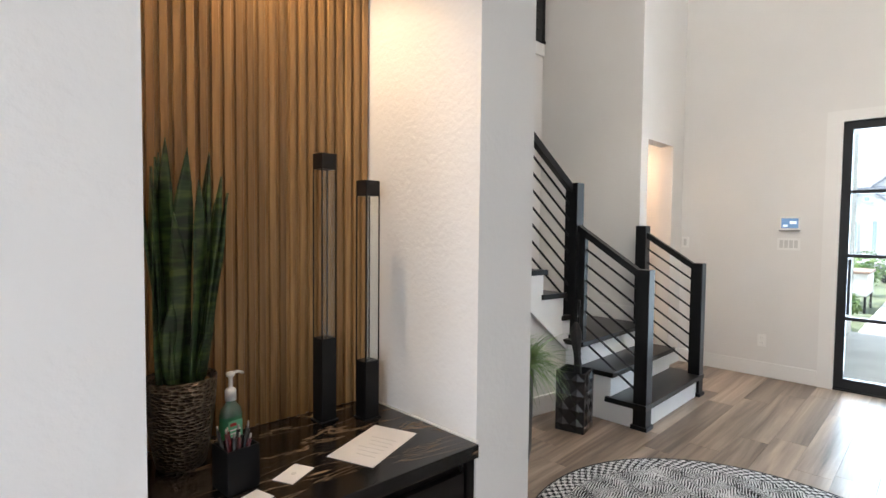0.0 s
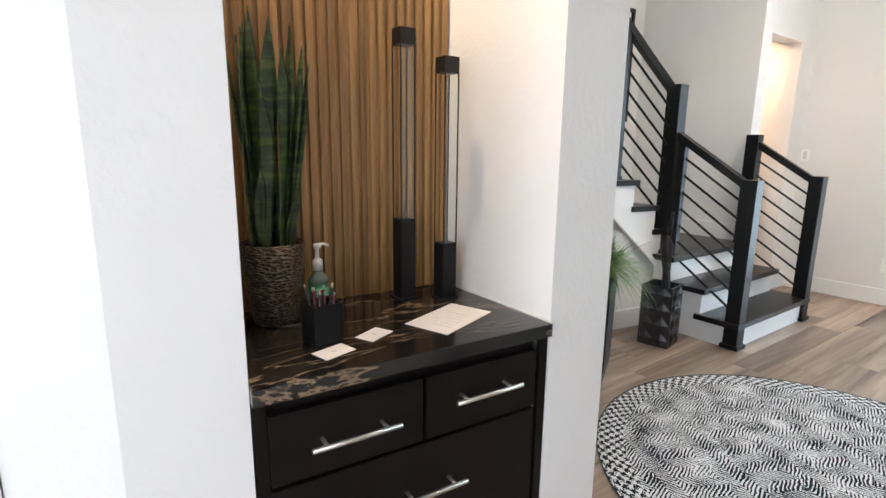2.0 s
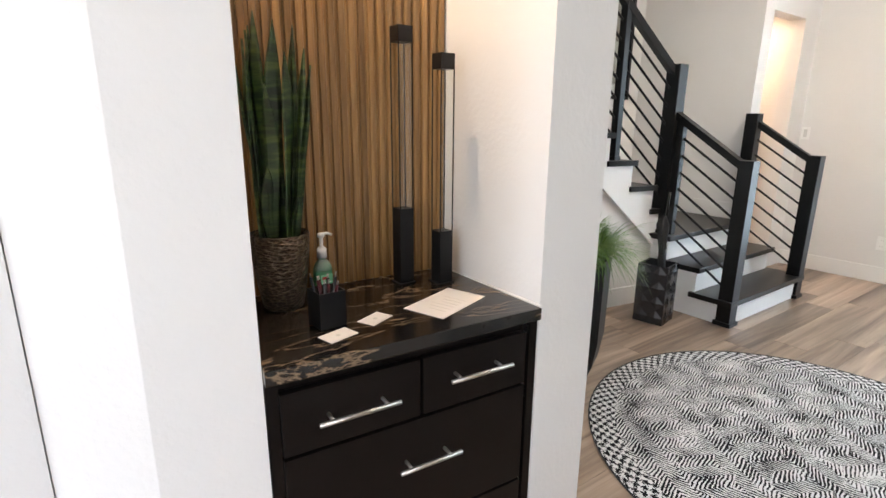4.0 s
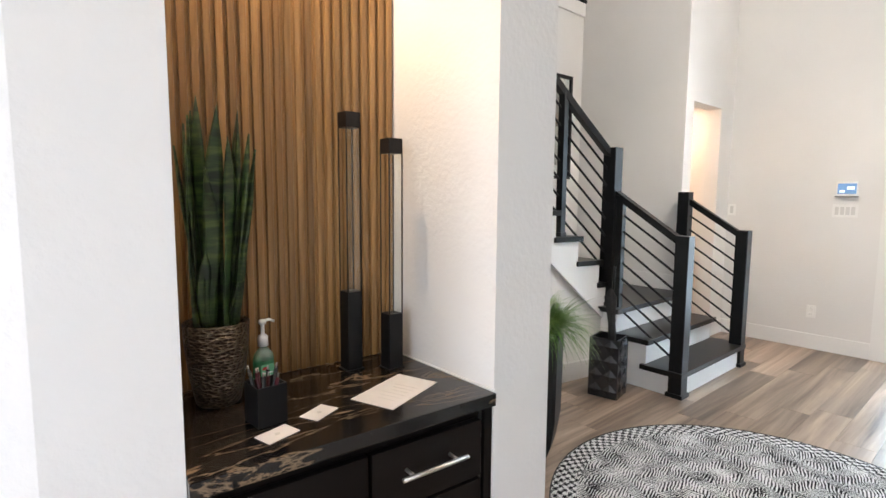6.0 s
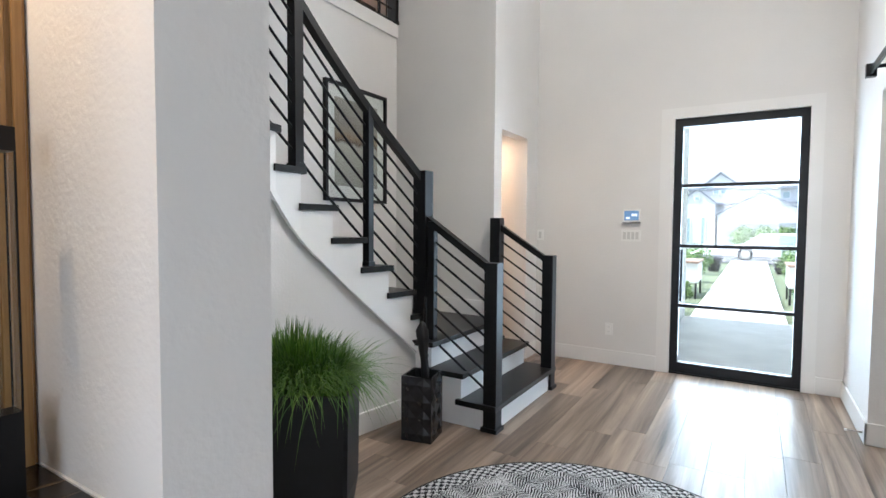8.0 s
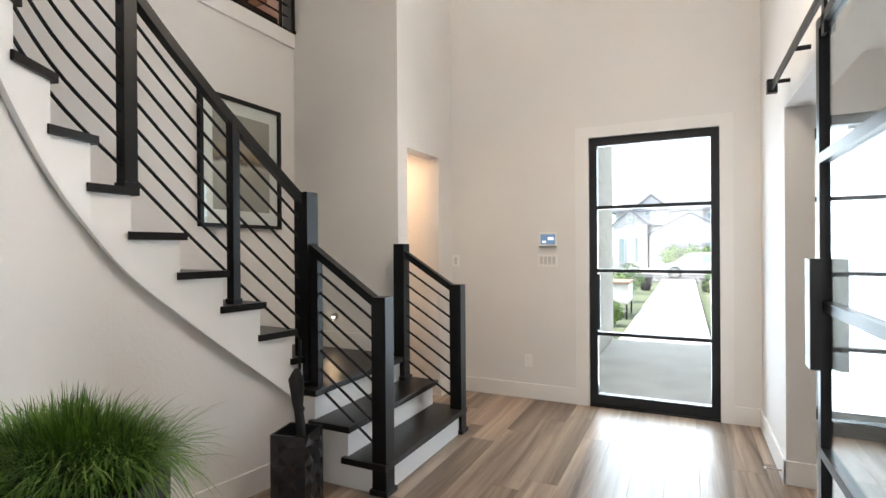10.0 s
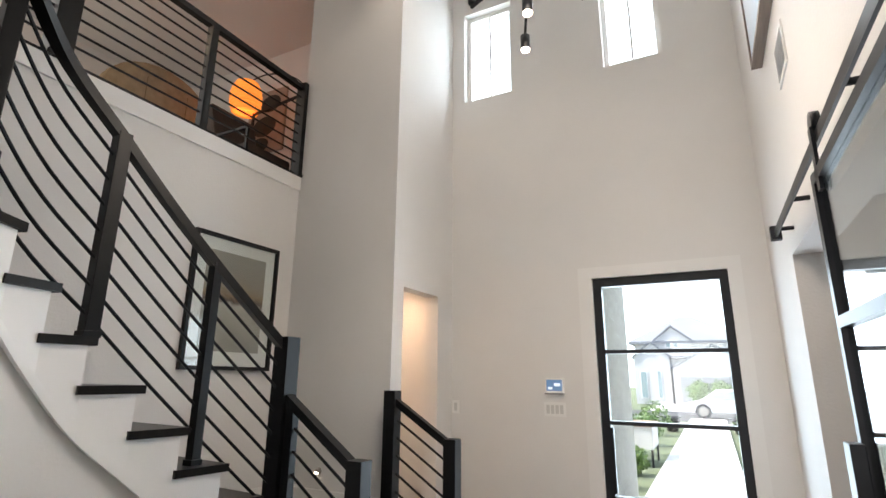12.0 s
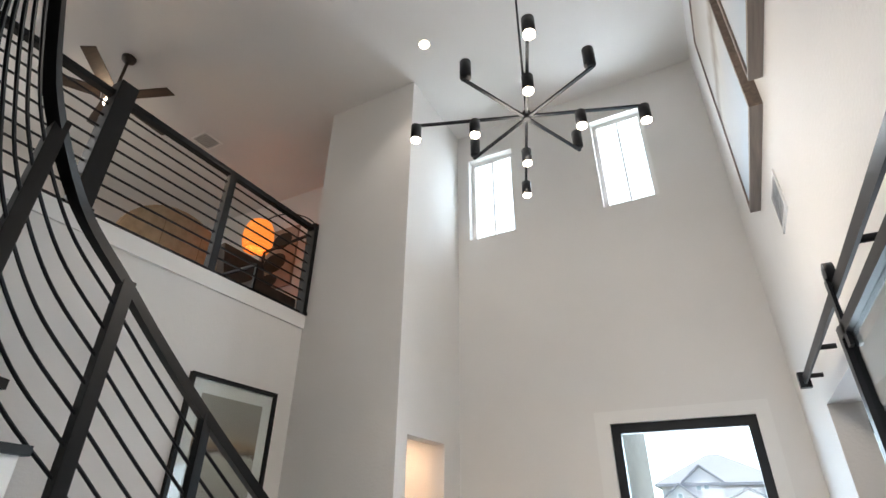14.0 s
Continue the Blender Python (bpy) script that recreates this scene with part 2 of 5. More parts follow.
for n in range(4, 17):
    z = STEP_Z[n]
    a, b, c, d = INNER[n], OUTER[n], OUTER[n + 1], INNER[n + 1]
    u = Vector((a[0] - d[0], a[1] - d[1])).normalized()
    s = Vector((a[0] - b[0], a[1] - b[1])).normalized()
    ai = (a[0] + u.x * NOSE + s.x * 0.03, a[1] + u.y * NOSE + s.y * 0.03)
    di = (d[0] + s.x * 0.03 - u.x * 0.015, d[1] + s.y * 0.03 - u.y * 0.015)
    bo = (b[0] + u.x * NOSE, b[1] + u.y * NOSE)
    part("tread", prism(bmesh.new(), [ai, bo, c, di], z - TH, z), TREAD, stair, "black stained wooden tread")
    w = (a[0] - u.x * 0.02, a[1] - u.y * 0.02)
    v = (b[0] - u.x * 0.02, b[1] - u.y * 0.02)
    part("riser", prism(bmesh.new(), [a, b, v, w], STEP_Z[n - 1], z - TH), RISER, stair, "white painted riser")


def smooth_path(pts, step=0.05):
    """Catmull-Rom through pts of any dimension."""
    P = [Vector(p) for p in pts]
    P = [P[0] * 2 - P[1]] + P + [P[-1] * 2 - P[-2]]
    out = []
    for i in range(1, len(P) - 2):
        k = max(2, int((P[i + 1] - P[i]).length / step))
        for j in range(k):
            t = j / k
            out.append(0.5 * ((2 * P[i]) + (P[i + 1] - P[i - 1]) * t + (2 * P[i - 1] - 5 * P[i] + 4 * P[i + 1] - P[i + 2]) * t * t + (3 * P[i] - P[i - 1] - 3 * P[i + 1] + P[i + 2]) * t ** 3))
    out.append(P[-2])
    return out


def skirt_panel(n):
    """The white side under one tread; its lower edge follows the slope."""
    bm = bmesh.new()
    a, d = INNER[n], INNER[n + 1]
    b = OUTER[n]
    s = Vector((a[0] - b[0], a[1] - b[1])).normalized() * 0.014
    ins = Vector((b[0] - a[0], b[1] - a[1])).normalized() * 0.05
    zt = STEP_Z[n] - TH
    lo0, lo1 = max(0, STEP_Z[n] - 0.39), max(0, STEP_Z[n + 1] - 0.39)
    A, D = Vector(a) + s, Vector(d) + s
    A2, D2 = Vector(a) + ins, Vector(d) + ins
    f = [bm.verts.new((A.x, A.y, lo0)), bm.verts.new((D.x, D.y, lo1)), bm.verts.new((D.x, D.y, zt)), bm.verts.new((A.x, A.y, zt))]
    g = [bm.verts.new((A2.x, A2.y, lo0)), bm.verts.new((D2.x, D2.y, lo1)), bm.verts.new((D2.x, D2.y, zt)), bm.verts.new((A2.x, A2.y, zt))]
    bm.faces.new(f)
    bm.faces.new(g[::-1])
    for k in range(4):
        bm.faces.new((f[k], g[k], g[(k + 1) % 4], f[(k + 1) % 4]))
    bmesh.ops.recalc_face_normals(bm, faces=bm.faces)
    return bm


for n in range(4, 17):
    part("skirt", skirt_panel(n), RISER, stair, "white painted stair skirt")


mould = smooth_path([(INNER[n][0] + 0.02, INNER[n][1], max(0.02, STEP_Z[n] - 0.385)) for n in range(4, 15)], 0.04)
part("skirt_moulding", sweep(bmesh.new(), mould, 0.022, 0.032), RISER, stair, "white painted skirt moulding")


def under_wall():
    """A curved wall; its top runs behind the skirt."""
    bm = bmesh.new()
    keys = [Vector((*INNER[n], STEP_Z[n] - 0.30)) for n in range(4, 18)]
    line = smooth_path(keys, 0.035)
    rings = []
    for i, p in enumerate(line):
        t = (line[min(i + 1, len(line) - 1)] - line[max(i - 1, 0)]).to_2d().normalized()
        q = p.to_2d() + Vector((t.y, -t.x)) * 0.09
        top = max(0.06, p.z)
        rings.append([bm.verts.new(c) for c in ((p.x, p.y, 0), (p.x, p.y, top), (q.x, q.y, top), (q.x, q.y, 0))])
    for a, b in zip(rings, rings[1:]):
        for k in range(4):
            bm.faces.new((a[k], a[(k + 1) % 4], b[(k + 1) % 4], b[k]))
    bm.faces.new(rings[0][::-1])
    bm.faces.new(rings[-1])
    bmesh.ops.recalc_face_normals(bm, faces=bm.faces)
    return bm


setting("wall_under_stair", under_wall(), WALL, "curved white plaster wall under the stair", "wall")
setting("wall_behind_niche", boxes((-1.02, -0.936, 0.463, 1.80, 0, 2.62)), WALL, "white plaster wall end behind the niche", "wall")

# railings
def post(parent, x, y, z0, z1, w=0.085, name="newel_post"):
    bm = box(bmesh.new(), x - w / 2, x + w / 2, y - w / 2, y + w / 2, z0, z1, 0.004)
    c = 0.012 if w > 0.08 else 0.006
    box(bm, x - w / 2 - c, x + w / 2 + c, y - w / 2 - c, y + w / 2 + c, z0, z0 + 0.028, 0.004)
    return part(name, bm, BLACK, parent)


def run(parent, pts, bars, gap, w=0.045, h=0.05, first=None):
    part("handrail", sweep(bmesh.new(), pts, 0.055, 0.045), BLACK, parent)
    for k in range(1, bars + 1):
        part("rail_bar", sweep(bmesh.new(), [(p[0], p[1], p[2] - (first or gap) - gap * (k - 1)) for p in pts], 0.016, 0.016, 6), IRON, parent)


lower_in = thing("stair_railing", "black railing with square newels and horizontal bars", "railing", group="stair railings")
A, B, C, D = (-1.022, 3.834), (-1.024, 4.858), (-1.475, 4.818), (-1.60, 3.885)
post(lower_in, *A, 0, 1.083, 0.09)
post(lower_in, *D, STEP_Z[3], 1.695, 0.1)
post(lower_in, -1.51, 3.872, STEP_Z[2], 1.345, 0.05, "post")
run(lower_in, [(*A, 1.026), (*D, 1.387)], 7, 0.115)
lower_out = thing("stair_railing", "black railing with square newels and horizontal bars", "railing", group="stair railings")
post(lower_out, *B, 0, 1.083, 0.09)
post(lower_out, *C, STEP_Z[2], 1.384, 0.09)
run(lower_out, [(*B, 1.03), (*C, 1.33)], 7, 0.115)
upper = thing("stair_railing", "black curved railing with square posts and horizontal bars", "railing", group="stair railings")
CURVE = smooth_path([(-1.60, 3.885, 1.615), (-1.735, 3.46, 2.042), (-1.785, 3.17, 2.32), (-1.80, 2.915, 2.56), (-1.775, 2.60, 2.824), (-1.60, 2.307, 3.096), (-1.446, 2.14, 3.347), (-1.258, 2.004, 3.587), (-1.05, 1.91, 3.85), (-0.86, 1.858, 4.08)], 0.06)
run(upper, CURVE, 7, 0.122)
post(upper, -1.735, 3.455, STEP_Z[6], 2.06, 0.05, "post")
post(upper, -1.80, 2.915, STEP_Z[9], 2.58, 0.062, "post")
post(upper, -1.645, 2.37, STEP_Z[12], 3.06, 0.06, "post")

loft_rail = thing("loft_railing", "black loft railing with thin horizontal bars", "railing")
post(loft_rail, XP - 0.03, 4.88, LOFT, 4.165, 0.1)
post(loft_rail, XP - 0.03, 3.862, LOFT, 4.115, 0.06, "post")
post(loft_rail, XP - 0.03, 2.905, LOFT, 4.225, 0.12)
run(loft_rail, [(XP - 0.03, 4.88, 4.115), (XP - 0.03, 0.9, 4.115)], 8, 0.094)
part("bottom_rail", boxes((XP - 0.055, XP - 0.005, 0.9, 4.83, LOFT, LOFT + 0.03)), BLACK, loft_rail)

# ---- front door ----
door = thing("door_1", "black steel framed glass front door, closed", "door")
tagged(door, kind="structure")
fy0, fy1 = YF + 0.02, YF + 0.09
FX0, FX1, FZ = DOOR
part("frame", boxes((FX0, FX0 + 0.065, fy0, fy1, 0, FZ), (FX1 - 0.06, FX1, fy0, fy1, 0, FZ), (FX0 + 0.065, FX1 - 0.06, fy0, fy1, FZ - 0.07, FZ), (FX0 + 0.065, FX1 - 0.06, fy0, fy1, 0.0, 0.1)), IRON, door)
for z in (1.685, 1.15, 0.615):
    part("bar", boxes((FX0 + 0.065, FX1 - 0.06, fy0, fy1 - 0.01, z - 0.014, z + 0.014)), IRON, door)
setting("trim", boxes((FX0 - 0.11, FX0, YF - 0.02, YF, 0, FZ + 0.09), (FX1, FX1 + 0.09, YF - 0.02, YF, 0, FZ + 0.09), (FX0, FX1, YF - 0.02, YF, FZ, FZ + 0.09)), TRIM, "white painted door casing", "trim")

# ---- more materials ----


def glass_mat():
    m = bpy.data.materials.new("clear_glass")
    m.use_nodes = True
    t = m.node_tree
    t.nodes.remove(t.nodes["Principled BSDF"])
    tr = t.nodes.new("ShaderNodeBsdfTransparent")
    tr.inputs["Color"].default_value = (0.96, 0.985, 0.98, 1)
    gl = t.nodes.new("ShaderNodeBsdfGlossy")
    gl.inputs["Roughness"].default_value = 0.01
    lw = t.nodes.new("ShaderNodeLayerWeight")
    lw.inputs["Blend"].default_value = 0.5
    pw = t.nodes.new("ShaderNodeMath")
    pw.operation = 'POWER'
    pw.inputs[1].default_value = 4.0
    t.links.new(lw.outputs["Facing"], pw.inputs[0])
    fr = t.nodes.new("ShaderNodeMath")
    fr.operation = 'MULTIPLY_ADD'
    fr.inputs[1].default_value, fr.inputs[2].default_value = 0.9, 0.04
    t.links.new(pw.outputs[0], fr.inputs[0])
    mx = t.nodes.new("ShaderNodeMixShader")
    t.links.new(fr.outputs[0], mx.inputs[0])
    t.links.new(tr.outputs[0], mx.inputs[1])
    t.links.new(gl.outputs[0], mx.inputs[2])
    t.links.new(mx.outputs[0], t.nodes["Material Output"].inputs["Surface"])
    return m


def glow(name, colour, strength):
    m = mat(name, colour, 0.5)
    bsdf(m).inputs["Emission Color"].default_value = (*colour, 1)
    bsdf(m).inputs["Emission Strength"].default_value = strength
    return m


def wood(name, dark, light, scale=1.0, rough=0.5, along="z", vary=0.35, relief=0.15):
    """Streaked grain along one axis, its tone varied from piece to piece."""
    m = mat(name, light, rough)
    sc = {"x": (0.6, 14, 14), "y": (14, 0.6, 14), "z": (14, 14, 0.6)}[along]
    info = m.node_tree.nodes.new("ShaderNodeObjectInfo")
    c = m.node_tree.nodes.new("ShaderNodeTexCoord")
    add = m.node_tree.nodes.new("ShaderNodeVectorMath")
    mul = m.node_tree.nodes.new("ShaderNodeVectorMath")
    mul.operation = 'SCALE'
    mul.inputs[0].default_value = (31, 17, 23)
    join(m, info.outputs["Random"], mul.inputs["Scale"])
    join(m, c.outputs["Object"], add.inputs[0])
    join(m, mul.outputs[0], add.inputs[1])
    mp = node(m, "ShaderNodeMapping", Scale=tuple(k * scale for k in sc))
    join(m, add.outputs[0], mp.inputs["Vector"])
    f1 = noise_tex(m, mp.outputs[0], 1.0, 8, 0.62, 1.4)
    f2 = noise_tex(m, mp.outputs[0], 5.0, 6, 0.6, 0.3)
    col = ramp(m, f1, [(0.28, dark), (0.5, tuple((a + b) / 2 for a, b in zip(dark, light))), (0.72, light)])
    fine = ramp(m, f2, [(0.3, (0.72, 0.7, 0.68)), (0.62, (1, 1, 1))])
    mx = m.node_tree.nodes.new("ShaderNodeMix")
    mx.data_type, mx.blend_type = 'RGBA', 'MULTIPLY'
    mx.inputs["Factor"].default_value = 0.8
    join(m, col, mx.inputs[6])
    join(m, fine, mx.inputs[7])
    hsv = m.node_tree.nodes.new("ShaderNodeHueSaturation")
    mr = node(m, "ShaderNodeMapRange")
    mr.inputs["To Min"].default_value, mr.inputs["To Max"].default_value = 1 - vary, 1 + vary * 0.7
    join(m, info.outputs["Random"], mr.inputs["Value"])
    join(m, mr.outputs[0], hsv.inputs["Value"])
    join(m, mx.outputs[2], hsv.inputs["Color"])
    join(m, hsv.outputs[0], bsdf(m).inputs["Base Color"])
    bump(m, f2, relief, 0.001)
    return m


GLASS = glass_mat()
PLANK = wood("oak_vinyl_plank", (0.058, 0.036, 0.024), (0.56, 0.425, 0.32), 0.42, 0.34, "y", 0.26, 0.06)
SLAT = wood("walnut_slat", (0.19, 0.098, 0.034), (0.42, 0.245, 0.095), 1.6, 0.42, "z", 0.25, 0.1)
CABINET = varied("espresso_cabinet", (0.0055, 0.004, 0.0036), 0.36, 0.3, 10, 0.1, 70, spec=0.2)
NICKEL = mat("brushed_nickel", (0.46, 0.43, 0.39), 0.42, 1.0)
CAP = mat("lantern_cap", (0.012, 0.009, 0.008), 0.35, 0, 0.3)
PAPER = varied("paper_white", (0.82, 0.80, 0.78), 0.6, 0.02, 30)
PLASTIC = varied("white_plastic", (0.88, 0.87, 0.85), 0.35, 0.02, 20)
INK = mat("grey_ink", (0.28, 0.28, 0.28), 0.6)
SOIL = varied("soil", (0.05, 0.035, 0.025), 0.95, 0.6, 60, 0.8, 90, depth=0.01)
PEBBLE = varied("bark_chip", (0.36, 0.22, 0.11), 0.8, 0.4, 60)
CHARCOAL = varied("charcoal_glaze", (0.022, 0.022, 0.025), 0.22, 0.3, 10, 0.1, 40)
MATTE = varied("matte_black_planter", (0.005, 0.0052, 0.006), 0.42, 0.25, 8, 0.1, 120, spec=0.28)
CLOTH = varied("black_umbrella_cloth", (0.015, 0.014, 0.014), 0.6, 0.4, 30, 0.4, 60, depth=0.004)
FRAMEWOOD = wood("walnut_frame", (0.16, 0.12, 0.095), (0.33, 0.26, 0.21), 1.0, 0.5, "y", 0.15)
DARKWOOD = wood("dark_fan_wood", (0.02, 0.012, 0.008), (0.07, 0.045, 0.03), 1.0, 0.5, "x", 0.1)
TAN = varied("tan_upholstery", (0.46, 0.36, 0.25), 0.9, 0.15, 12, 0.5, 300)


def granite():
    m = mat("black_granite", (0.01, 0.01, 0.01), 0.16)
    v = coords(m, (3.4, 0.62, 1.6), turn=(0, 0, -0.62))
    n1 = noise_tex(m, v, 2.7, 9, 0.58, 1.1)
    n2 = noise_tex(m, coords(m, (2.6, 0.8, 1.6), turn=(0, 0, -0.62)), 16, 10, 0.72, 1.2)
    gold = ramp(m, n1, [(0.0, (0, 0, 0)), (0.50, (0.0, 0.0, 0.0)), (0.515, (0.5, 0.5, 0.5)), (0.53, (0.03, 0.03, 0.03)), (0.585, (0.02, 0.02, 0.02)), (0.64, (0.08, 0.08, 0.08)), (0.665, (0.75, 0.75, 0.75)), (0.72, (0.55, 0.55, 0.55))])
    base = ramp(m, n2, [(0.4, (0.006, 0.0055, 0.006)), (0.6, (0.016, 0.014, 0.013)), (0.66, (0.06, 0.052, 0.046)), (0.76, (0.20, 0.17, 0.14))])
    mx = m.node_tree.nodes.new("ShaderNodeMix")
    mx.data_type = 'RGBA'
    mx.inputs[7].default_value = (0.40, 0.28, 0.17, 1)
    join(m, gold, mx.inputs["Factor"])
    join(m, base, mx.inputs[6])
    join(m, mx.outputs[2], bsdf(m).inputs["Base Color"])
    return m


def hammered():
    m = mat("hammered_bronze", (0.10, 0.075, 0.055), 0.3, 0.9)
    v = coords(m, (1, 1, 2.3))
    vo = m.node_tree.nodes.new("ShaderNodeTexVoronoi")
    vo.inputs["Scale"].default_value = 88
    join(m, v, vo.inputs["Vector"])
    bump(m, vo.outputs["Distance"], 1.0, 0.006)
    join(m, ramp(m, vo.outputs["Distance"], [(0.1, (0.045, 0.034, 0.026)), (0.45, (0.09, 0.07, 0.053)), (0.7, (0.20, 0.157, 0.118))]), bsdf(m).inputs["Base Color"])
    return m


def snake_leaf():
    m = mat("snake_plant_leaf", (0.05, 0.1, 0.03), 0.35)
    v = coords(m, (6, 6, 34))
    f1 = noise_tex(m, v, 1.5, 5, 0.55, 0.6)
    join(m, ramp(m, f1, [(0.38, (0.010, 0.024, 0.009)), (0.5, (0.026, 0.058, 0.017)), (0.66, (0.085, 0.13, 0.034))]), bsdf(m).inputs["Base Color"])
    return m


def blade_mat(name, a, b, c):
    m = mat(name, b, 0.45)
    g = m.node_tree.nodes.new("ShaderNodeNewGeometry")
    join(m, ramp(m, g.outputs["Random Per Island"], [(0.0, a), (0.5, b), (1.0, c)]), bsdf(m).inputs["Base Color"])
    return m


def rug_mat():
    m = mat("rug_pile", (0.5, 0.5, 0.5), 0.95, 0, 0.1)
    nt = m.node_tree

    def mth(op, a, b=None, c=None):
        n = nt.nodes.new("ShaderNodeMath")
        n.operation = op
        for k, q in enumerate((a, b, c)):
            if q is None:
                continue
            if isinstance(q, (int, float)):
                n.inputs[k].default_value = q
            else:
                join(m, q, n.inputs[k])
        return n.outputs[0]
    tc = nt.nodes.new("ShaderNodeTexCoord")
    wob = nt.nodes.new("ShaderNodeTexNoise")
    wob.inputs["Scale"].default_value = 15
    wob.inputs["Detail"].default_value = 3
    join(m, tc.outputs["Object"], wob.inputs["Vector"])
    rot = node(m, "ShaderNodeMapping", Rotation=(0, 0, 0.5))
    join(m, tc.outputs["Object"], rot.inputs["Vector"])
    sp = nt.nodes.new("ShaderNodeSeparateXYZ")
    join(m, rot.outputs[0], sp.inputs[0])
    x, y = sp.outputs[0], sp.outputs[1]
    w = mth('MULTIPLY', mth('SUBTRACT', wob.outputs["Fac"], 0.5), 0.04)
    # diamonds of chevron lines: direction flips from cell to cell
    zig = mth('PINGPONG', x, 0.06)
    cell = mth('FLOORED_MODULO', mth('FLOOR', mth('DIVIDE', mth('ADD', y, zig), 0.15)), 2.0)
    s1 = mth('ADD', mth('ADD', y, mth('MULTIPLY', zig, 1.0)), w)
    s2 = mth('ADD', mth('SUBTRACT', x, mth('PINGPONG', y, 0.06)), w)
    pick = mth('ADD', mth('MULTIPLY', s1, mth('SUBTRACT', 1.0, cell)), mth('MULTIPLY', s2, cell))
    line = mth('SINE', mth('MULTIPLY', pick, 2 * math.pi / 0.0185))
    big = nt.nodes.new("ShaderNodeTexNoise")
    big.inputs["Scale"].default_value = 7.5
    big.inputs["Detail"].default_value = 4
    join(m, tc.outputs["Object"], big.inputs["Vector"])
    fine = nt.nodes.new("ShaderNodeTexNoise")
    fine.inputs["Scale"].default_value = 130
    fine.inputs["Detail"].default_value = 3
    join(m, tc.outputs["Object"], fine.inputs["Vector"])
    v = mth('ADD', mth('MULTIPLY', line, 0.5), mth('MULTIPLY', mth('SUBTRACT', big.outputs["Fac"], 0.5), 2.0))
    v = mth('ADD', v, mth('MULTIPLY', mth('SUBTRACT', fine.outputs["Fac"], 0.5), 1.9))
    # border: rings near the rim
    so = nt.nodes.new("ShaderNodeSeparateXYZ")
    join(m, tc.outputs["Object"], so.inputs[0])
    r = mth('SQRT', mth('ADD', mth('MULTIPLY', so.outputs[0], so.outputs[0]), mth('MULTIPLY', so.outputs[1], so.outputs[1])))
    ang = mth('ARCTAN2', so.outputs[1], so.outputs[0])
    ring = mth('MULTIPLY', mth('SINE', mth('MULTIPLY', ang, 104.0)), mth('SINE', mth('MULTIPLY', r, 2 * math.pi / 0.044)))
    ringv = mth('ADD', mth('MULTIPLY', ring, 0.42), mth('MULTIPLY', mth('SUBTRACT', fine.outputs["Fac"], 0.5), 2.2))
    edge = mth('GREATER_THAN', r, 0.80)
    v = mth('ADD', mth('MULTIPLY', v, mth('SUBTRACT', 1.0, edge)), mth('MULTIPLY', ringv, edge))
    v = mth('ADD', v, 0.5)
    join(m, ramp(m, v, [(0.46, (0.012, 0.012, 0.014)), (0.58, (0.66, 0.655, 0.65))]), bsdf(m).inputs["Base Color"])
    bump(m, v, 0.5, 0.004)
    return m


GRANITE, BRONZE, LEAF, RUG = granite(), hammered(), snake_leaf(), rug_mat()
GRASS = blade_mat("grass_blade", (0.035, 0.10, 0.010), (0.085, 0.19, 0.022), (0.18, 0.30, 0.05))
HEDGE = blade_mat("hedge_leaf", (0.05, 0.12, 0.02), (0.10, 0.20, 0.035), (0.20, 0.30, 0.06))
WARM = (1.0, 0.72, 0.45)
BULB = glow("warm_bulb", (1.0, 0.82, 0.6), 7)

# ---- skirting, window and door glass ----
SK = 0.135


def skirt(x0, x1, y0, y1, z=0.0, label="white painted baseboard"):
    bm = box(bmesh.new(), x0, x1, y0, y1, z, z + SK, 0.004)
    return setting("baseboard", bm, TRIM, label, "baseboard")


skirt(XL, DOOR[0] - 0.112, YF - 0.015, YF)
skirt(DOOR[1] + 0.092, XR, YF - 0.015, YF)
skirt(XR - 0.015, XR, 4.865, YF - 0.017)
skirt(XR - 0.015, XR + 0.14, 4.865, 4.88)
skirt(XR - 0.015, XR, -4.6, 2.5)
skirt(XL, XL + 0.015, YC + 0.002, 5.022)
skirt(XL, XL + 0.015, 5.60, YF - 0.017)
skirt(XP + 0.01, -1.53, YC - 0.015, YC, STEP_Z[3])
skirt(XP, XP + 0.015, 3.95, YC - 0.017, STEP_Z[3])
skirt(-2.78, XL - 0.12, YF - 0.015, YF)
bm = bmesh.new()
line = smooth_path([INNER[n] for n in range(4, 18)], 0.05)
for a, b in zip(line, line[1:]):
    t = (b - a).normalized()
    nn = Vector((-t.y, t.x)) * 0.015
    prism(bm, [tuple(a), tuple(b), tuple(b + nn), tuple(a + nn)], 0, SK)
setting("baseboard", bm, TRIM, "white painted baseboard on the curved wall", "baseboard")

zs = (0.1, 0.601, 0.629, 1.136, 1.164, 1.671, 1.699, FZ - 0.07)
for z0, z1 in zip(zs[::2], zs[1::2]):
    p = part("pane", boxes((FX0 + 0.065, FX1 - 0.06, YF + 0.05, YF + 0.056, z0, z1)), GLASS, door, "clear glass pane")
    p.visible_shadow = False
part("handle", boxes((FX0 + 0.075, FX0 + 0.095, YF - 0.045, YF - 0.02, 0.66, 1.12), (FX0 + 0.075, FX0 + 0.095, YF - 0.02, YF + 0.02, 0.68, 0.70), (FX0 + 0.075, FX0 + 0.095, YF - 0.02, YF + 0.02, 1.08, 1.10)), IRON, door, "black steel pull handle")
setting("door_sill", boxes((FX0, FX1, YF - 0.005, YF + 0.16, -0.012, 0.012)), IRON, "dark metal door threshold", "threshold")

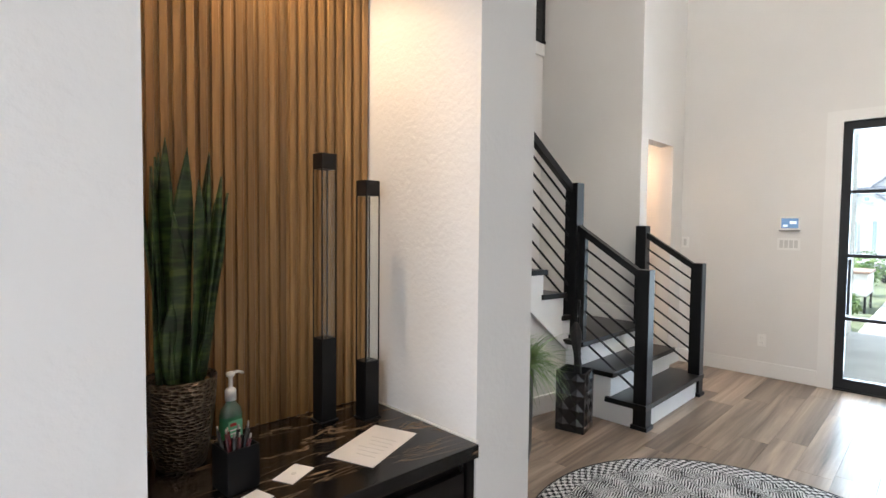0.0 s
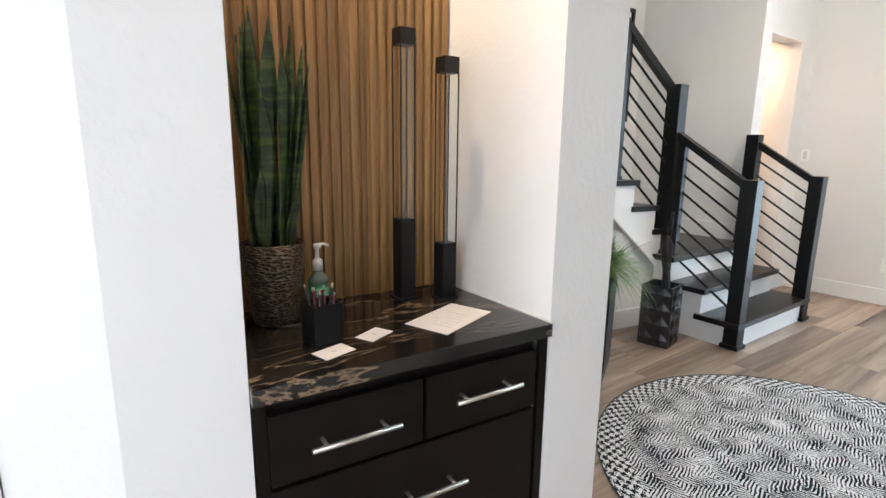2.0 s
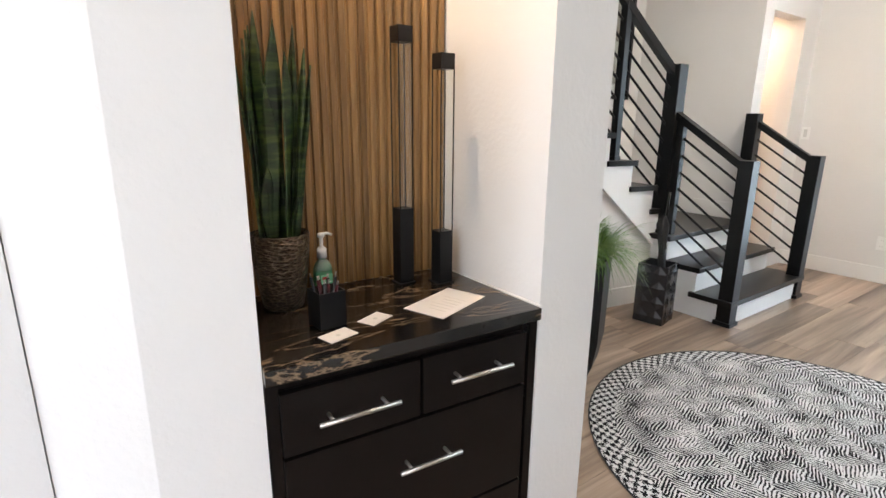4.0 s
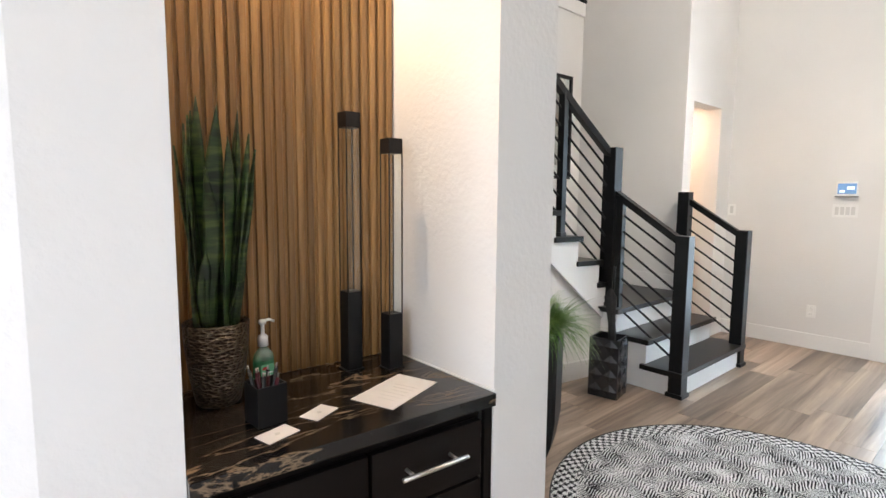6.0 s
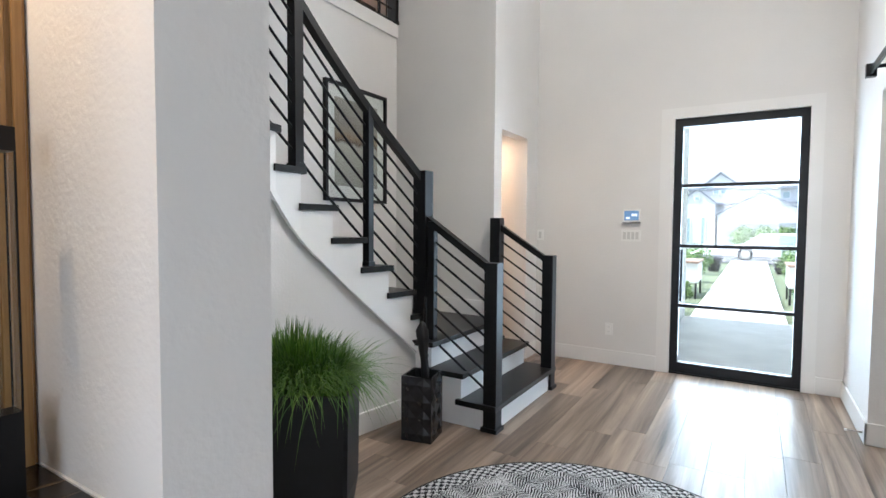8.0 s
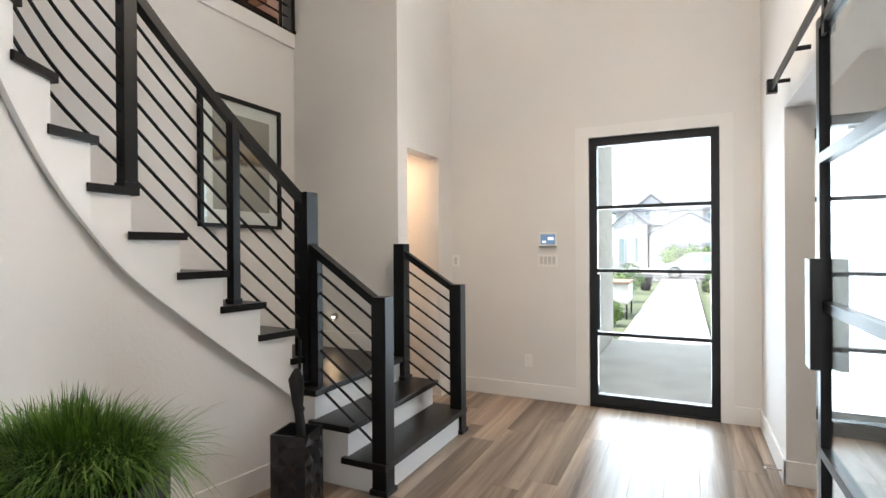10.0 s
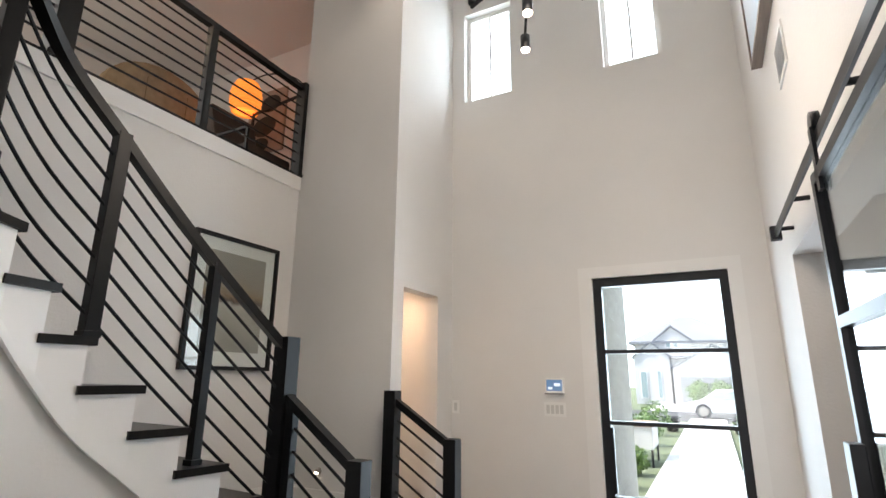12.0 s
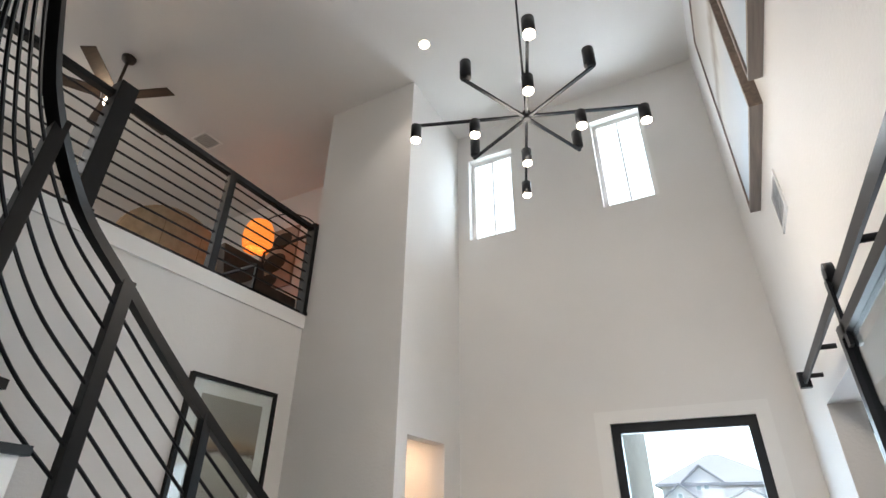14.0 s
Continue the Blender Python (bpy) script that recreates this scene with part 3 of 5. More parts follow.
for x0, x1 in WINDOWS:
    w = thing("window_1", "tall narrow white framed window high on the wall", "window")
    tagged(w, kind="structure")
    f0, f1 = YF + 0.08, YF + 0.12
    part("window_frame", boxes((x0, x0 + 0.045, f0, f1, WZ[0], WZ[1]), (x1 - 0.045, x1, f0, f1, WZ[0], WZ[1]), (x0 + 0.045, x1 - 0.045, f0, f1, WZ[0], WZ[0] + 0.045), (x0 + 0.045, x1 - 0.045, f0, f1, WZ[1] - 0.045, WZ[1])), TRIM, w)
    part("mullion", boxes(((x0 + x1) / 2 - 0.009, (x0 + x1) / 2 + 0.009, f0, f1, WZ[0] + 0.045, WZ[1] - 0.045)), TRIM, w)
    for a, b in ((x0 + 0.045, (x0 + x1) / 2 - 0.009), ((x0 + x1) / 2 + 0.009, x1 - 0.045)):
        p = part("pane", boxes((a, b, f0 + 0.015, f0 + 0.021, WZ[0] + 0.045, WZ[1] - 0.045)), GLASS, w)
        p.visible_shadow = False

# ---- niche ----
def niche_thing(name, label, category, at=(0, 0, 0), turn=0, group=""):
    ob = thing(name, label, category, (0, 0, 0), 0, group)
    ob.matrix_basis = IN @ pose(*at, 0, 0, turn)
    return ob


panel = niche_thing("slat_panel", "fluted walnut brown wood slat wall panel", "wall panel")
part("backing", boxes((XB - 0.019, XB + 0.0025, YB[0] + 0.002, YS - 0.002, 0.904, ZN - 0.002)), SLAT, panel)
N_SLAT, PITCH = 24, (YS - YB[0]) / 24
bm = bmesh.new()
prof = [(-0.48, 0.0), (-0.46, 0.008), (-0.40, 0.011), (-0.1, 0.0115), (0.14, 0.011), (0.20, 0.008), (0.22, 0.0)]
lo = [bm.verts.new((dx, dy * PITCH, 0)) for dy, dx in prof]
hi = [bm.verts.new((dx, dy * PITCH, ZN - 0.909)) for dy, dx in prof]
for k in range(len(prof) - 1):
    bm.faces.new((lo[k], lo[k + 1], hi[k + 1], hi[k]))
bm.faces.new(lo[::-1])
bm.faces.new(hi)
bmesh.ops.recalc_face_normals(bm, faces=bm.faces)
first = part("slat", bm, SLAT, panel)
for k in range(N_SLAT):
    ob = first if k == 0 else new("slat", first.data)
    ob.parent = panel
    ob.location = (XB, YB[0] + PITCH * (k + 0.53), 0.905)

CX = -0.290     # face of the drawers
cab = niche_thing("cabinet", "espresso black built-in cabinet with drawers in the niche", "cabinet")
part("body", boxes((XB, CX - 0.02, YB[0] + 0.003, YS - 0.003, ZB, 0.872)), CABINET, cab)
part("face_frame", boxes((CX - 0.02, CX - 0.008, YB[0] + 0.003, YB[0] + 0.026, 0.18, 0.872)), CABINET, cab)
part("face_frame", boxes((CX - 0.02, CX - 0.008, YB[1] - 0.026, YB[1] - 0.003, 0.18, 0.872)), CABINET, cab)


def drawer(y0, y1, z0, z1, h0, h1, hz):
    bm = box(bmesh.new(), CX - 0.019, CX, y0, y1, z0, z1, 0.002)
    d = part("drawer", bm, CABINET, cab, "espresso black drawer front")
    bm = rod(bmesh.new(), (CX + 0.034, h0, hz), (CX + 0.034, h1, hz), 0.0052, 12)
    for y in (h0 + 0.028, h1 - 0.028):
        rod(bm, (CX, y, hz), (CX + 0.034, y, hz), 0.004, 8)
    part("handle", bm, NICKEL, d, "brushed nickel bar handle", True)


drawer(0.664, 0.966, 0.705, 0.842, 0.728, 0.902, 0.776)
drawer(0.974, 1.266, 0.705, 0.842, 1.028, 1.199, 0.786)
drawer(0.664, 1.266, 0.425, 0.697, 0.900, 1.057, 0.600)
drawer(0.664, 1.266, 0.135, 0.417, 0.900, 1.057, 0.320)


def worktop():
    x1, ye = CX + 0.014, YB[1] - 0.010
    bm = prism(bmesh.new(), [(XB, YB[0] + 0.001), (x1, YB[0] + 0.001), (x1, ye), (XB, YS - 0.003)], 0.872, 0.903)
    bmesh.ops.bevel(bm, geom=list(bm.edges), offset=0.0025, segments=2, affect='EDGES', profile=0.7)
    return bm


top = part("countertop", worktop(), GRANITE)
top.matrix_basis = IN
tagged(top, "polished black granite worktop with gold veins", "worktop")

CT = 0.9035
bm = prism(bmesh.new(), [(XB + 0.012, YS - 0.0025), (CX + 0.004, YB[1] - 0.0095), (CX + 0.004, YB[1] - 0.001), (XB + 0.012, YS + 0.001)], 0.896, 0.9055)
bm.transform(IN)
setting("trim", bm, TRIM, "white caulk bead along the worktop", "trim")
pot = niche_thing("plant_pot", "dark hammered bronze plant pot on the worktop", "plant pot", (-0.605, 0.757, CT))
part("pot_body", lathe(bmesh.new(), [(0.044, 0), (0.047, 0.003), (0.058, 0.06), (0.066, 0.13), (0.0695, 0.182), (0.067, 0.185), (0.062, 0.18), (0.058, 0.165)], 40), BRONZE, pot, "", True)
part("soil", lathe(bmesh.new(), [(0.0575, 0.158), (0.03, 0.168), (0.004, 0.17)], 24), SOIL, pot, "", True)
rnd = random.Random(4)
bm = bmesh.new()
for k in range(40):
    a, r = rnd.uniform(0, 6.3), rnd.uniform(0.02, 0.055)
    sz = rnd.uniform(0.004, 0.008)
    bmesh.ops.create_icosphere(bm, subdivisions=1, radius=sz, matrix=Matrix.Translation((r * math.cos(a), r * math.sin(a), 0.168)) @ Matrix.Rotation(rnd.uniform(0, 3), 4, 'X') @ Matrix.Diagonal((1.4, 0.8, 0.6, 1)))
part("bark_chips", bm, PEBBLE, pot, "tan bark chips")

plant = niche_thing("snake_plant", "tall green banded snake plant in the bronze pot", "plant", (-0.605, 0.757, CT + 0.16))


def leaf(ang, r0, lean, length, width, curl, seed):
    rn = random.Random(seed)
    bm = bmesh.new()
    d = Vector((math.cos(ang), math.sin(ang), 0))
    side = Vector((-d.y, d.x, 0))
    tw0 = rn.uniform(-0.7, 0.7)
    rows = []
    n = 14
    for i in range(n + 1):
        t = i / n
        w = width * (0.75 + 0.42 * t) if t < 0.66 else width * 1.027 * (1 - ((t - 0.66) / 0.34) ** 1.7)
        c = d * (r0 + lean * t + curl * t * t) + Vector((0, 0, length * t))
        c += side * 0.006 * math.sin(5 * t + seed)
        tw = tw0 + 0.5 * math.sin(2.4 * t + seed)
        s = side * math.cos(tw) + d * math.sin(tw)
        nrm = s.cross(Vector((0, 0, 1)))
        w = max(w, 0.0006)
        th = 0.0022
        rows.append([bm.verts.new(c + s * (w * q) + nrm * (o + 0.35 * w * q * q)) for q, o in ((-0.5, 0), (-0.25, th), (0, th * 1.2), (0.25, th), (0.5, 0), (0.25, -th), (0, -th), (-0.25, -th))])
    for a, b in zip(rows, rows[1:]):
        for k in range(8):
            bm.faces.new((a[k], a[(k + 1) % 8], b[(k + 1) % 8], b[k]))
    bmesh.ops.recalc_face_normals(bm, faces=bm.faces)
    return part("leaf", bm, LEAF, plant, "", True)


for k, row in enumerate(((-1.9, 0.024, 0.012, 0.44, 0.032), (-1.1, 0.016, 0.006, 0.465, 0.036), (0.3, 0.010, 0.004, 0.45, 0.040), (1.75, 0.022, 0.045, 0.45, 0.026), (1.3, 0.028, 0.058, 0.37, 0.034), (-1.6, 0.034, 0.022, 0.37, 0.030), (2.6, 0.02, 0.010, 0.44, 0.034), (-2.6, 0.02, 0.012, 0.40, 0.032), (0.9, 0.03, 0.008, 0.10, 0.028), (-0.7, 0.034, 0.01, 0.17, 0.028), (3.4, 0.03, 0.012, 0.35, 0.032), (-0.4, 0.03, 0.004, 0.33, 0.034), (-1.6, 0.036, 0.004, 0.43, 0.036), (1.57, 0.030, 0.022, 0.44, 0.036), (1.2, 0.036, 0.032, 0.40, 0.038), (-1.3, 0.042, 0.014, 0.41, 0.036), (1.9, 0.040, 0.050, 0.38, 0.034), (0.5, 0.036, 0.006, 0.39, 0.038))):
    leaf(*row[:3], row[3] * 1.09, *row[4:], 0.006 * (k % 3), k)

soap = niche_thing("soap_bottle", "clear pump bottle of green hand soap", "soap bottle", (-0.640, 0.868, CT), 12)
SOAP = mat("green_soap", (0.10, 0.42, 0.20), 0.12)
bsdf(SOAP).inputs["Transmission Weight"].default_value = 0.35
CLEARP = mat("clear_plastic", (0.85, 0.9, 0.86), 0.1)
bsdf(CLEARP).inputs["Transmission Weight"].default_value = 0.8


def squash(bm, sx, sy):
    for v in bm.verts:
        v.co.x *= sx
        v.co.y *= sy
    return bm


part("bottle", squash(lathe(bmesh.new(), [(0.024, 0), (0.0265, 0.004), (0.027, 0.03), (0.026, 0.062), (0.022, 0.08), (0.012, 0.092), (0.0095, 0.096), (0.0095, 0.104)], 28), 0.72, 1.0), SOAP, soap, "", True)
part("shoulder", squash(lathe(bmesh.new(), [(0.0268, 0.066), (0.0228, 0.0815), (0.0128, 0.0932), (0.0102, 0.0965)], 28), 0.73, 1.0), CLEARP, soap, "", True)
bm = lathe(bmesh.new(), [(0.0125, 0.1), (0.0125, 0.122), (0.010, 0.126), (0.0045, 0.13), (0.0045, 0.152), (0.009, 0.155), (0.009, 0.163), (0.002, 0.166)], 20)
sweep(bm, [(0, 0, 0.161), (0, 0.018, 0.162), (0, 0.03, 0.156)], 0.007, 0.006)
part("pump", bm, PLASTIC, soap, "white pump head", True)
lab = boxes((0.0186, 0.0196, -0.017, 0.017, 0.012, 0.058))
part("label", lab, mat("label_green", (0.16, 0.5, 0.28), 0.4), soap, "green paper label")
part("label_band", boxes((0.0196, 0.0202, -0.013, 0.002, 0.046, 0.053)), mat("label_red", (0.45, 0.04, 0.04), 0.4), soap)
part("label_lines", boxes((0.0196, 0.0202, -0.013, 0.013, 0.036, 0.039), (0.0196, 0.0202, -0.013, 0.008, 0.028, 0.031), (0.0196, 0.0202, -0.010, 0.010, 0.02, 0.023)), PAPER, soap)

cup = niche_thing("pen_cup", "matte black square pen cup full of pens", "pen cup", (-0.442, 0.812, CT), 8)
bm = boxes((-0.031, 0.031, -0.031, -0.0285, 0, 0.082), (-0.031, 0.031, 0.0285, 0.031, 0, 0.082), (-0.031, -0.0285, -0.0285, 0.0285, 0, 0.082), (0.0285, 0.031, -0.0285, 0.0285, 0, 0.082), (-0.0285, 0.0285, -0.0285, 0.0285, 0, 0.003))
part("cup_body", bm, MATTE, cup)
PEN = (mat("pen_red", (0.05, 0.004, 0.007), 0.25), mat("pen_black", (0.012, 0.012, 0.013), 0.25))
for k in range(9):
    a = k * 2.4
    x, y = 0.016 * math.cos(a) * (0.4 + 0.07 * k), 0.016 * math.sin(a) * (0.4 + 0.07 * k)
    tip = Vector((x * 2.2, y * 2.2, 0.098 + 0.004 * (k % 4)))
    bot = Vector((x * 0.6, y * 0.6, 0.0035))
    pen = niche_thing("pen", "slim ballpoint pen standing in the cup", "pen", (0, 0, 0), group="pens in the cup")
    pen.matrix_basis = cup.matrix_basis.copy()
    part("barrel", rod(bmesh.new(), bot, tip, 0.0038, 8), PEN[k % 2], pen, "", True)
    d = (tip - bot).normalized()
    part("button", rod(bmesh.new(), tip, tip + d * 0.009, 0.0018, 8), NICKEL, pen, "chrome push button", True)
    s = d.cross(Vector((0.3, 1, 0))).normalized() * 0.005
    part("clip", rod(bmesh.new(), tip + s - d * 0.002, tip + s - d * 0.028, 0.001, 6), NICKEL, pen, "chrome pen clip")


FAINT = mat("faint_ink", (0.66, 0.65, 0.63), 0.6)
ps = niche_thing("paper_sheet", "white printed half sheet of paper on the worktop", "paper", (-0.335, 1.050, CT), math.degrees(math.atan2(0.176, -0.079)))
part("paper", boxes((0, 0.193, 0, 0.117, 0, 0.0008)), PAPER, ps)
for k in range(6):
    part("print", boxes((0.04 + 0.018 * k, 0.0415 + 0.018 * k, 0.02, 0.07 + 0.008 * (k % 3), 0.0008, 0.0011)), FAINT, ps)


def card(x, y, ang):
    ob = niche_thing("business_card", "small white business card with a grey mark", "card", (x, y, CT), ang, "cards on the worktop")
    part("paper", boxes((-0.036, 0.036, -0.0235, 0.0235, 0, 0.0009)), PAPER, ob)
    part("print", lathe(bmesh.new(), [(0.0055, 0.0009), (0.0055, 0.0012)], 12), FAINT, ob)
    return ob


card(-0.368, 0.810, 109)
card(-0.415, 0.9155, 119)


def lantern(x, y, h, base):
    ob = niche_thing("lantern", "tall slim black candle lantern with clear glass", "lantern", (x, y, CT), 4, "tall lanterns")
    w = 0.0215
    part("base", box(bmesh.new(), -w, w, -w, w, 0, base, 0.0015), MATTE, ob)
    part("foot", boxes((-w - 0.004, w + 0.004, -w - 0.004, w + 0.004, 0, 0.003)), MATTE, ob)
    part("cap", box(bmesh.new(), -w, w, -w, w, h - 0.039, h, 0.0015), CAP, ob)
    for sx in (-1, 1):
        for sy in (-1, 1):
            part("post", boxes((sx * (w - 0.0013) - 0.0013, sx * (w - 0.0013) + 0.0013, sy * (w - 0.0013) - 0.0013, sy * (w - 0.0013) + 0.0013, base, h - 0.039)), MATTE, ob)
    part("pane", boxes((w - 0.0025, w - 0.0015, -w + 0.003, w - 0.003, base, h - 0.039)), GLASS, ob).visible_shadow = False


lantern(-0.635, 1.100, 0.676, 0.212)
lantern(-0.582, 1.194, 0.612, 0.150)
nl = niche_thing("niche_downlight", "small recessed warm downlight in the niche ceiling", "downlight", (-0.60, 0.95, ZN))
part("ring", lathe(bmesh.new(), [(0.045, -0.006), (0.05, -0.003), (0.05, 0.0), (0.036, 0.0)], 24), TRIM, nl)
part("lens", lathe(bmesh.new(), [(0.036, -0.0085), (0.02, -0.0075)], 24), BULB, nl)
lamp("niche_lamp", 'SPOT', look((-0.68, 0.99, 2.27), (-0.76, 0.99, 0.9)), 6.2, WARM, r=0.03, cone=110)

# ---- rug, planters ----
rug = thing("rug", "round black and white distressed patterned rug", "rug", (-0.12, 2.79, 0.0))
part("field", lathe(bmesh.new(), [(0.905, 0.0005), (0.912, 0.004), (0.905, 0.009), (0.45, 0.0095), (0.001, 0.0095)], 96), RUG, rug, "", True)
bm = bmesh.new()
ring_pts = [(0.913 * math.cos(2 * math.pi * k / 96), 0.913 * math.sin(2 * math.pi * k / 96), 0.0055) for k in range(97)]
sweep(bm, ring_pts, 0.006, 0.008, 6)
part("binding", bm, varied("rug_binding", (0.03, 0.03, 0.032), 0.9, 0.3, 40, 0.6, 300), rug, "black bound edge")

tp = thing("tall_planter", "tapered matte black rectangular planter full of grass", "planter", (-1.207, 2.359, 0.0), 28)
bm = bmesh.new()
rings = []
for w, d, z in ((0.16, 0.06, 0.0), (0.185, 0.075, 0.012), (0.225, 0.095, 0.12), (0.245, 0.108, 0.25), (0.25, 0.112, 0.65), (0.238, 0.1, 0.653), (0.235, 0.097, 0.60)):
    c = 0.014
    P2 = [(-w + c, -d), (w - c, -d), (w, -d + c), (w, d - c), (w - c, d), (-w + c, d), (-w, d - c), (-w, -d + c)]
    rings.append([bm.verts.new((x, y, z)) for x, y in P2])
for a, b in zip(rings, rings[1:]):
    for k in range(8):
        bm.faces.new((a[k], a[(k + 1) % 8], b[(k + 1) % 8], b[k]))
bm.faces.new(rings[0][::-1])
bm.faces.new(rings[-1])
part("pot_body", bm, MATTE, tp)
part("soil", boxes((-0.225, 0.225, -0.09, 0.09, 0.605, 0.615)), SOIL, tp)


def blades(n, seed, spread, base_r, z0, hi, width):
    """Arching grass blades, each a tapered strip."""
    rn = random.Random(seed)
    verts, faces = [], []
    for k in range(n):
        a, r = rn.uniform(0, 2 * math.pi), base_r * math.sqrt(rn.random())
        o = Vector((1.15 * r * math.cos(a), 0.5 * r * math.sin(a), z0))
        a2 = a + rn.gauss(0, 0.7)
        L = hi * rn.uniform(0.6, 1.0) * (1.08 - 0.3 * r / base_r)
        out = spread * rn.uniform(0.1, 1.0) * (0.35 + r / base_r)
        d = Vector((math.cos(a2), math.sin(a2), 0))
        s = Vector((-d.y, d.x, 0)) * width * rn.uniform(0.6, 1.2)
        drop = rn.uniform(0.15, 1.05) * out
        i0 = len(verts)
        m = 6
        for i in range(m + 1):
            t = i / m
            c = o + d * (out * t ** 1.4) + Vector((0, 0, L * t * (1 - 0.25 * t) - drop * t ** 3))
            ww = (1 - t) ** 0.6
            if i < m:
                verts += [tuple(c - s * ww), tuple(c + s * ww)]
            else:
                verts.append(tuple(c))
        for i in range(m - 1):
            faces.append((i0 + 2 * i, i0 + 2 * i + 1, i0 + 2 * i + 3, i0 + 2 * i + 2))
        faces.append((i0 + 2 * m - 2, i0 + 2 * m - 1, i0 + 2 * m))
    me = bpy.data.meshes.new("grass")
    me.from_pydata(verts, [], faces)
    return me


me = blades(3600, 5, 0.25, 0.185, 0.61, 0.46, 0.0044)
me.materials.append(GRASS)
g = new("grass", me)
g.parent = tp
g["label"] = "thin arching bright green grass blades"

cube = thing("umbrella_stand", "glossy charcoal square stand with faceted diamonds", "umbrella stand", (-1.355, 3.52, 0.0), 12)
w, H = 0.098, 0.40
bm = boxes((-w, w, -w, -w + 0.012, 0, H), (-w, w, w - 0.012, w, 0, H), (-w, -w + 0.012, -w + 0.012, w - 0.012, 0, H), (w - 0.012, w, -w + 0.012, w - 0.012, 0, H), (-w + 0.012, w - 0.012, -w + 0.012, w - 0.012, 0, 0.02))
part("stand_body", bm, CHARCOAL, cube)
for face in range(4):
    R = Matrix.Rotation(face * math.pi / 2, 4, 'Z')
    for i in range(4):
        zc = 0.05 + 0.1 * i
        for j in (-1, 1):
            bm = bmesh.new()
            hw, hh = 0.047, 0.048
            o = Vector((j * 0.048, -w, zc))
            ring = [bm.verts.new(R @ (o + Vector(q))) for q in ((-hw, 0, 0), (0, 0, -hh), (hw, 0, 0), (0, 0, hh))]
            apex = bm.verts.new(R @ (o + Vector((0, -0.012, 0))))
            for k in range(4):
                bm.faces.new((ring[k], ring[(k + 1) % 4], apex))
            part("facet", bm, CHARCOAL, cube)
umb = thing("umbrella", "furled black umbrella standing in the charcoal stand", "umbrella", (-1.345, 3.53, 0.022), 20)
bm = bmesh.new()
lathe(bm, [(0.006, 0.0), (0.012, 0.05), (0.018, 0.25), (0.023, 0.40), (0.020, 0.48), (0.024, 0.52), (0.032, 0.60), (0.034, 0.645), (0.022, 0.675), (0.010, 0.70)], 18)
for v in bm.verts:
    a = math.atan2(v.co.y, v.co.x)
    r = math.hypot(v.co.x, v.co.y) * (1 + 0.28 * math.sin(5 * a + 14 * v.co.z))
    v.co.x, v.co.y = r * math.cos(a) + 0.012 * math.sin(7 * v.co.z), r * math.sin(a) + 0.01 * math.cos(6 * v.co.z)
part("canopy", bm, CLOTH, umb, "furled black cloth canopy", True)
part("handle", sweep(bmesh.new(), [(0, 0, 0.69), (0.002, 0.0, 0.77), (0.004, 0, 0.85)], 0.017, 0.017, 10), BLACK, umb, "black straight handle", True)
part("strap", lathe(bmesh.new(), [(0.024, 0.475), (0.026, 0.485), (0.024, 0.495)], 16), CLOTH, umb)

# ---- wall fittings ----
ROCKER = varied("rocker_plastic", (0.66, 0.65, 0.63), 0.35, 0.02, 20)
th = thing("intercom_panel", "small wall touch panel with a lit blue screen", "control panel", (-0.60, YF, 1.42))
part("body", box(bmesh.new(), -0.075, 0.075, -0.018, 0, -0.058, 0.062, 0.003), PLASTIC, th)
scr = glow("screen_glow", (0.10, 0.19, 0.33), 0.25)
part("screen", boxes((-0.064, 0.064, -0.0195, -0.018, -0.042, 0.046)), scr, th, "lit screen")
part("screen_icon", boxes((0.0, 0.05, -0.0205, -0.0195, -0.005, 0.02), (-0.05, -0.015, -0.0205, -0.0195, -0.03, -0.01)), glow("screen_white", (0.7, 0.8, 0.9), 0.3), th)
part("ledge", box(bmesh.new(), -0.078, 0.078, -0.032, 0, -0.07, -0.058, 0.003), mat("grey_plastic", (0.22, 0.22, 0.22), 0.4), th, "grey ledge")
sw = thing("switch_plate", "white four gang rocker switch plate", "light switch", (-0.605, YF, 1.235))
part("plate", box(bmesh.new(), -0.088, 0.088, -0.006, 0, -0.055, 0.055, 0.003), PLASTIC, sw)
for k in range(4):
    part("rocker", box(bmesh.new(), -0.069 + 0.037 * k, -0.042 + 0.037 * k, -0.010, -0.006, -0.034, 0.034, 0.002), ROCKER, sw)
s2 = thing("light_switch", "white single rocker light switch", "light switch", (-1.492, YF, 1.228))
part("plate", box(bmesh.new(), -0.035, 0.035, -0.006, 0, -0.055, 0.055, 0.003), PLASTIC, s2)
part("rocker", box(bmesh.new(), -0.014, 0.014, -0.010, -0.006, -0.034, 0.034, 0.002), ROCKER, s2)
outl = thing("wall_outlet", "white double wall socket near the baseboard", "socket", (-0.786, YF, 0.335))
part("plate", box(bmesh.new(), -0.035, 0.035, -0.006, 0, -0.057, 0.057, 0.003), PLASTIC, outl)
for z in (-0.024, 0.024):
    sk = part("socket", box(bmesh.new(), -0.017, 0.017, -0.009, -0.006, z - 0.015, z + 0.015, 0.003), PLASTIC, outl)
    part("slot", boxes((-0.008, -0.006, -0.0095, -0.009, z - 0.004, z + 0.006), (0.006, 0.008, -0.0095, -0.009, z - 0.004, z + 0.006)), INK, sk)
st = thing("step_light", "small round chrome step light on the wall", "step light", (-2.145, YC, 0.79))
bm = lathe(bmesh.new(), [(0.026, 0), (0.028, 0.008), (0.022, 0.022), (0.012, 0.03), (0.002, 0.032)], 20)
bm.transform(Matrix.Rotation(radians(90), 4, 'X'))
part("body", bm, NICKEL, st, "", True)
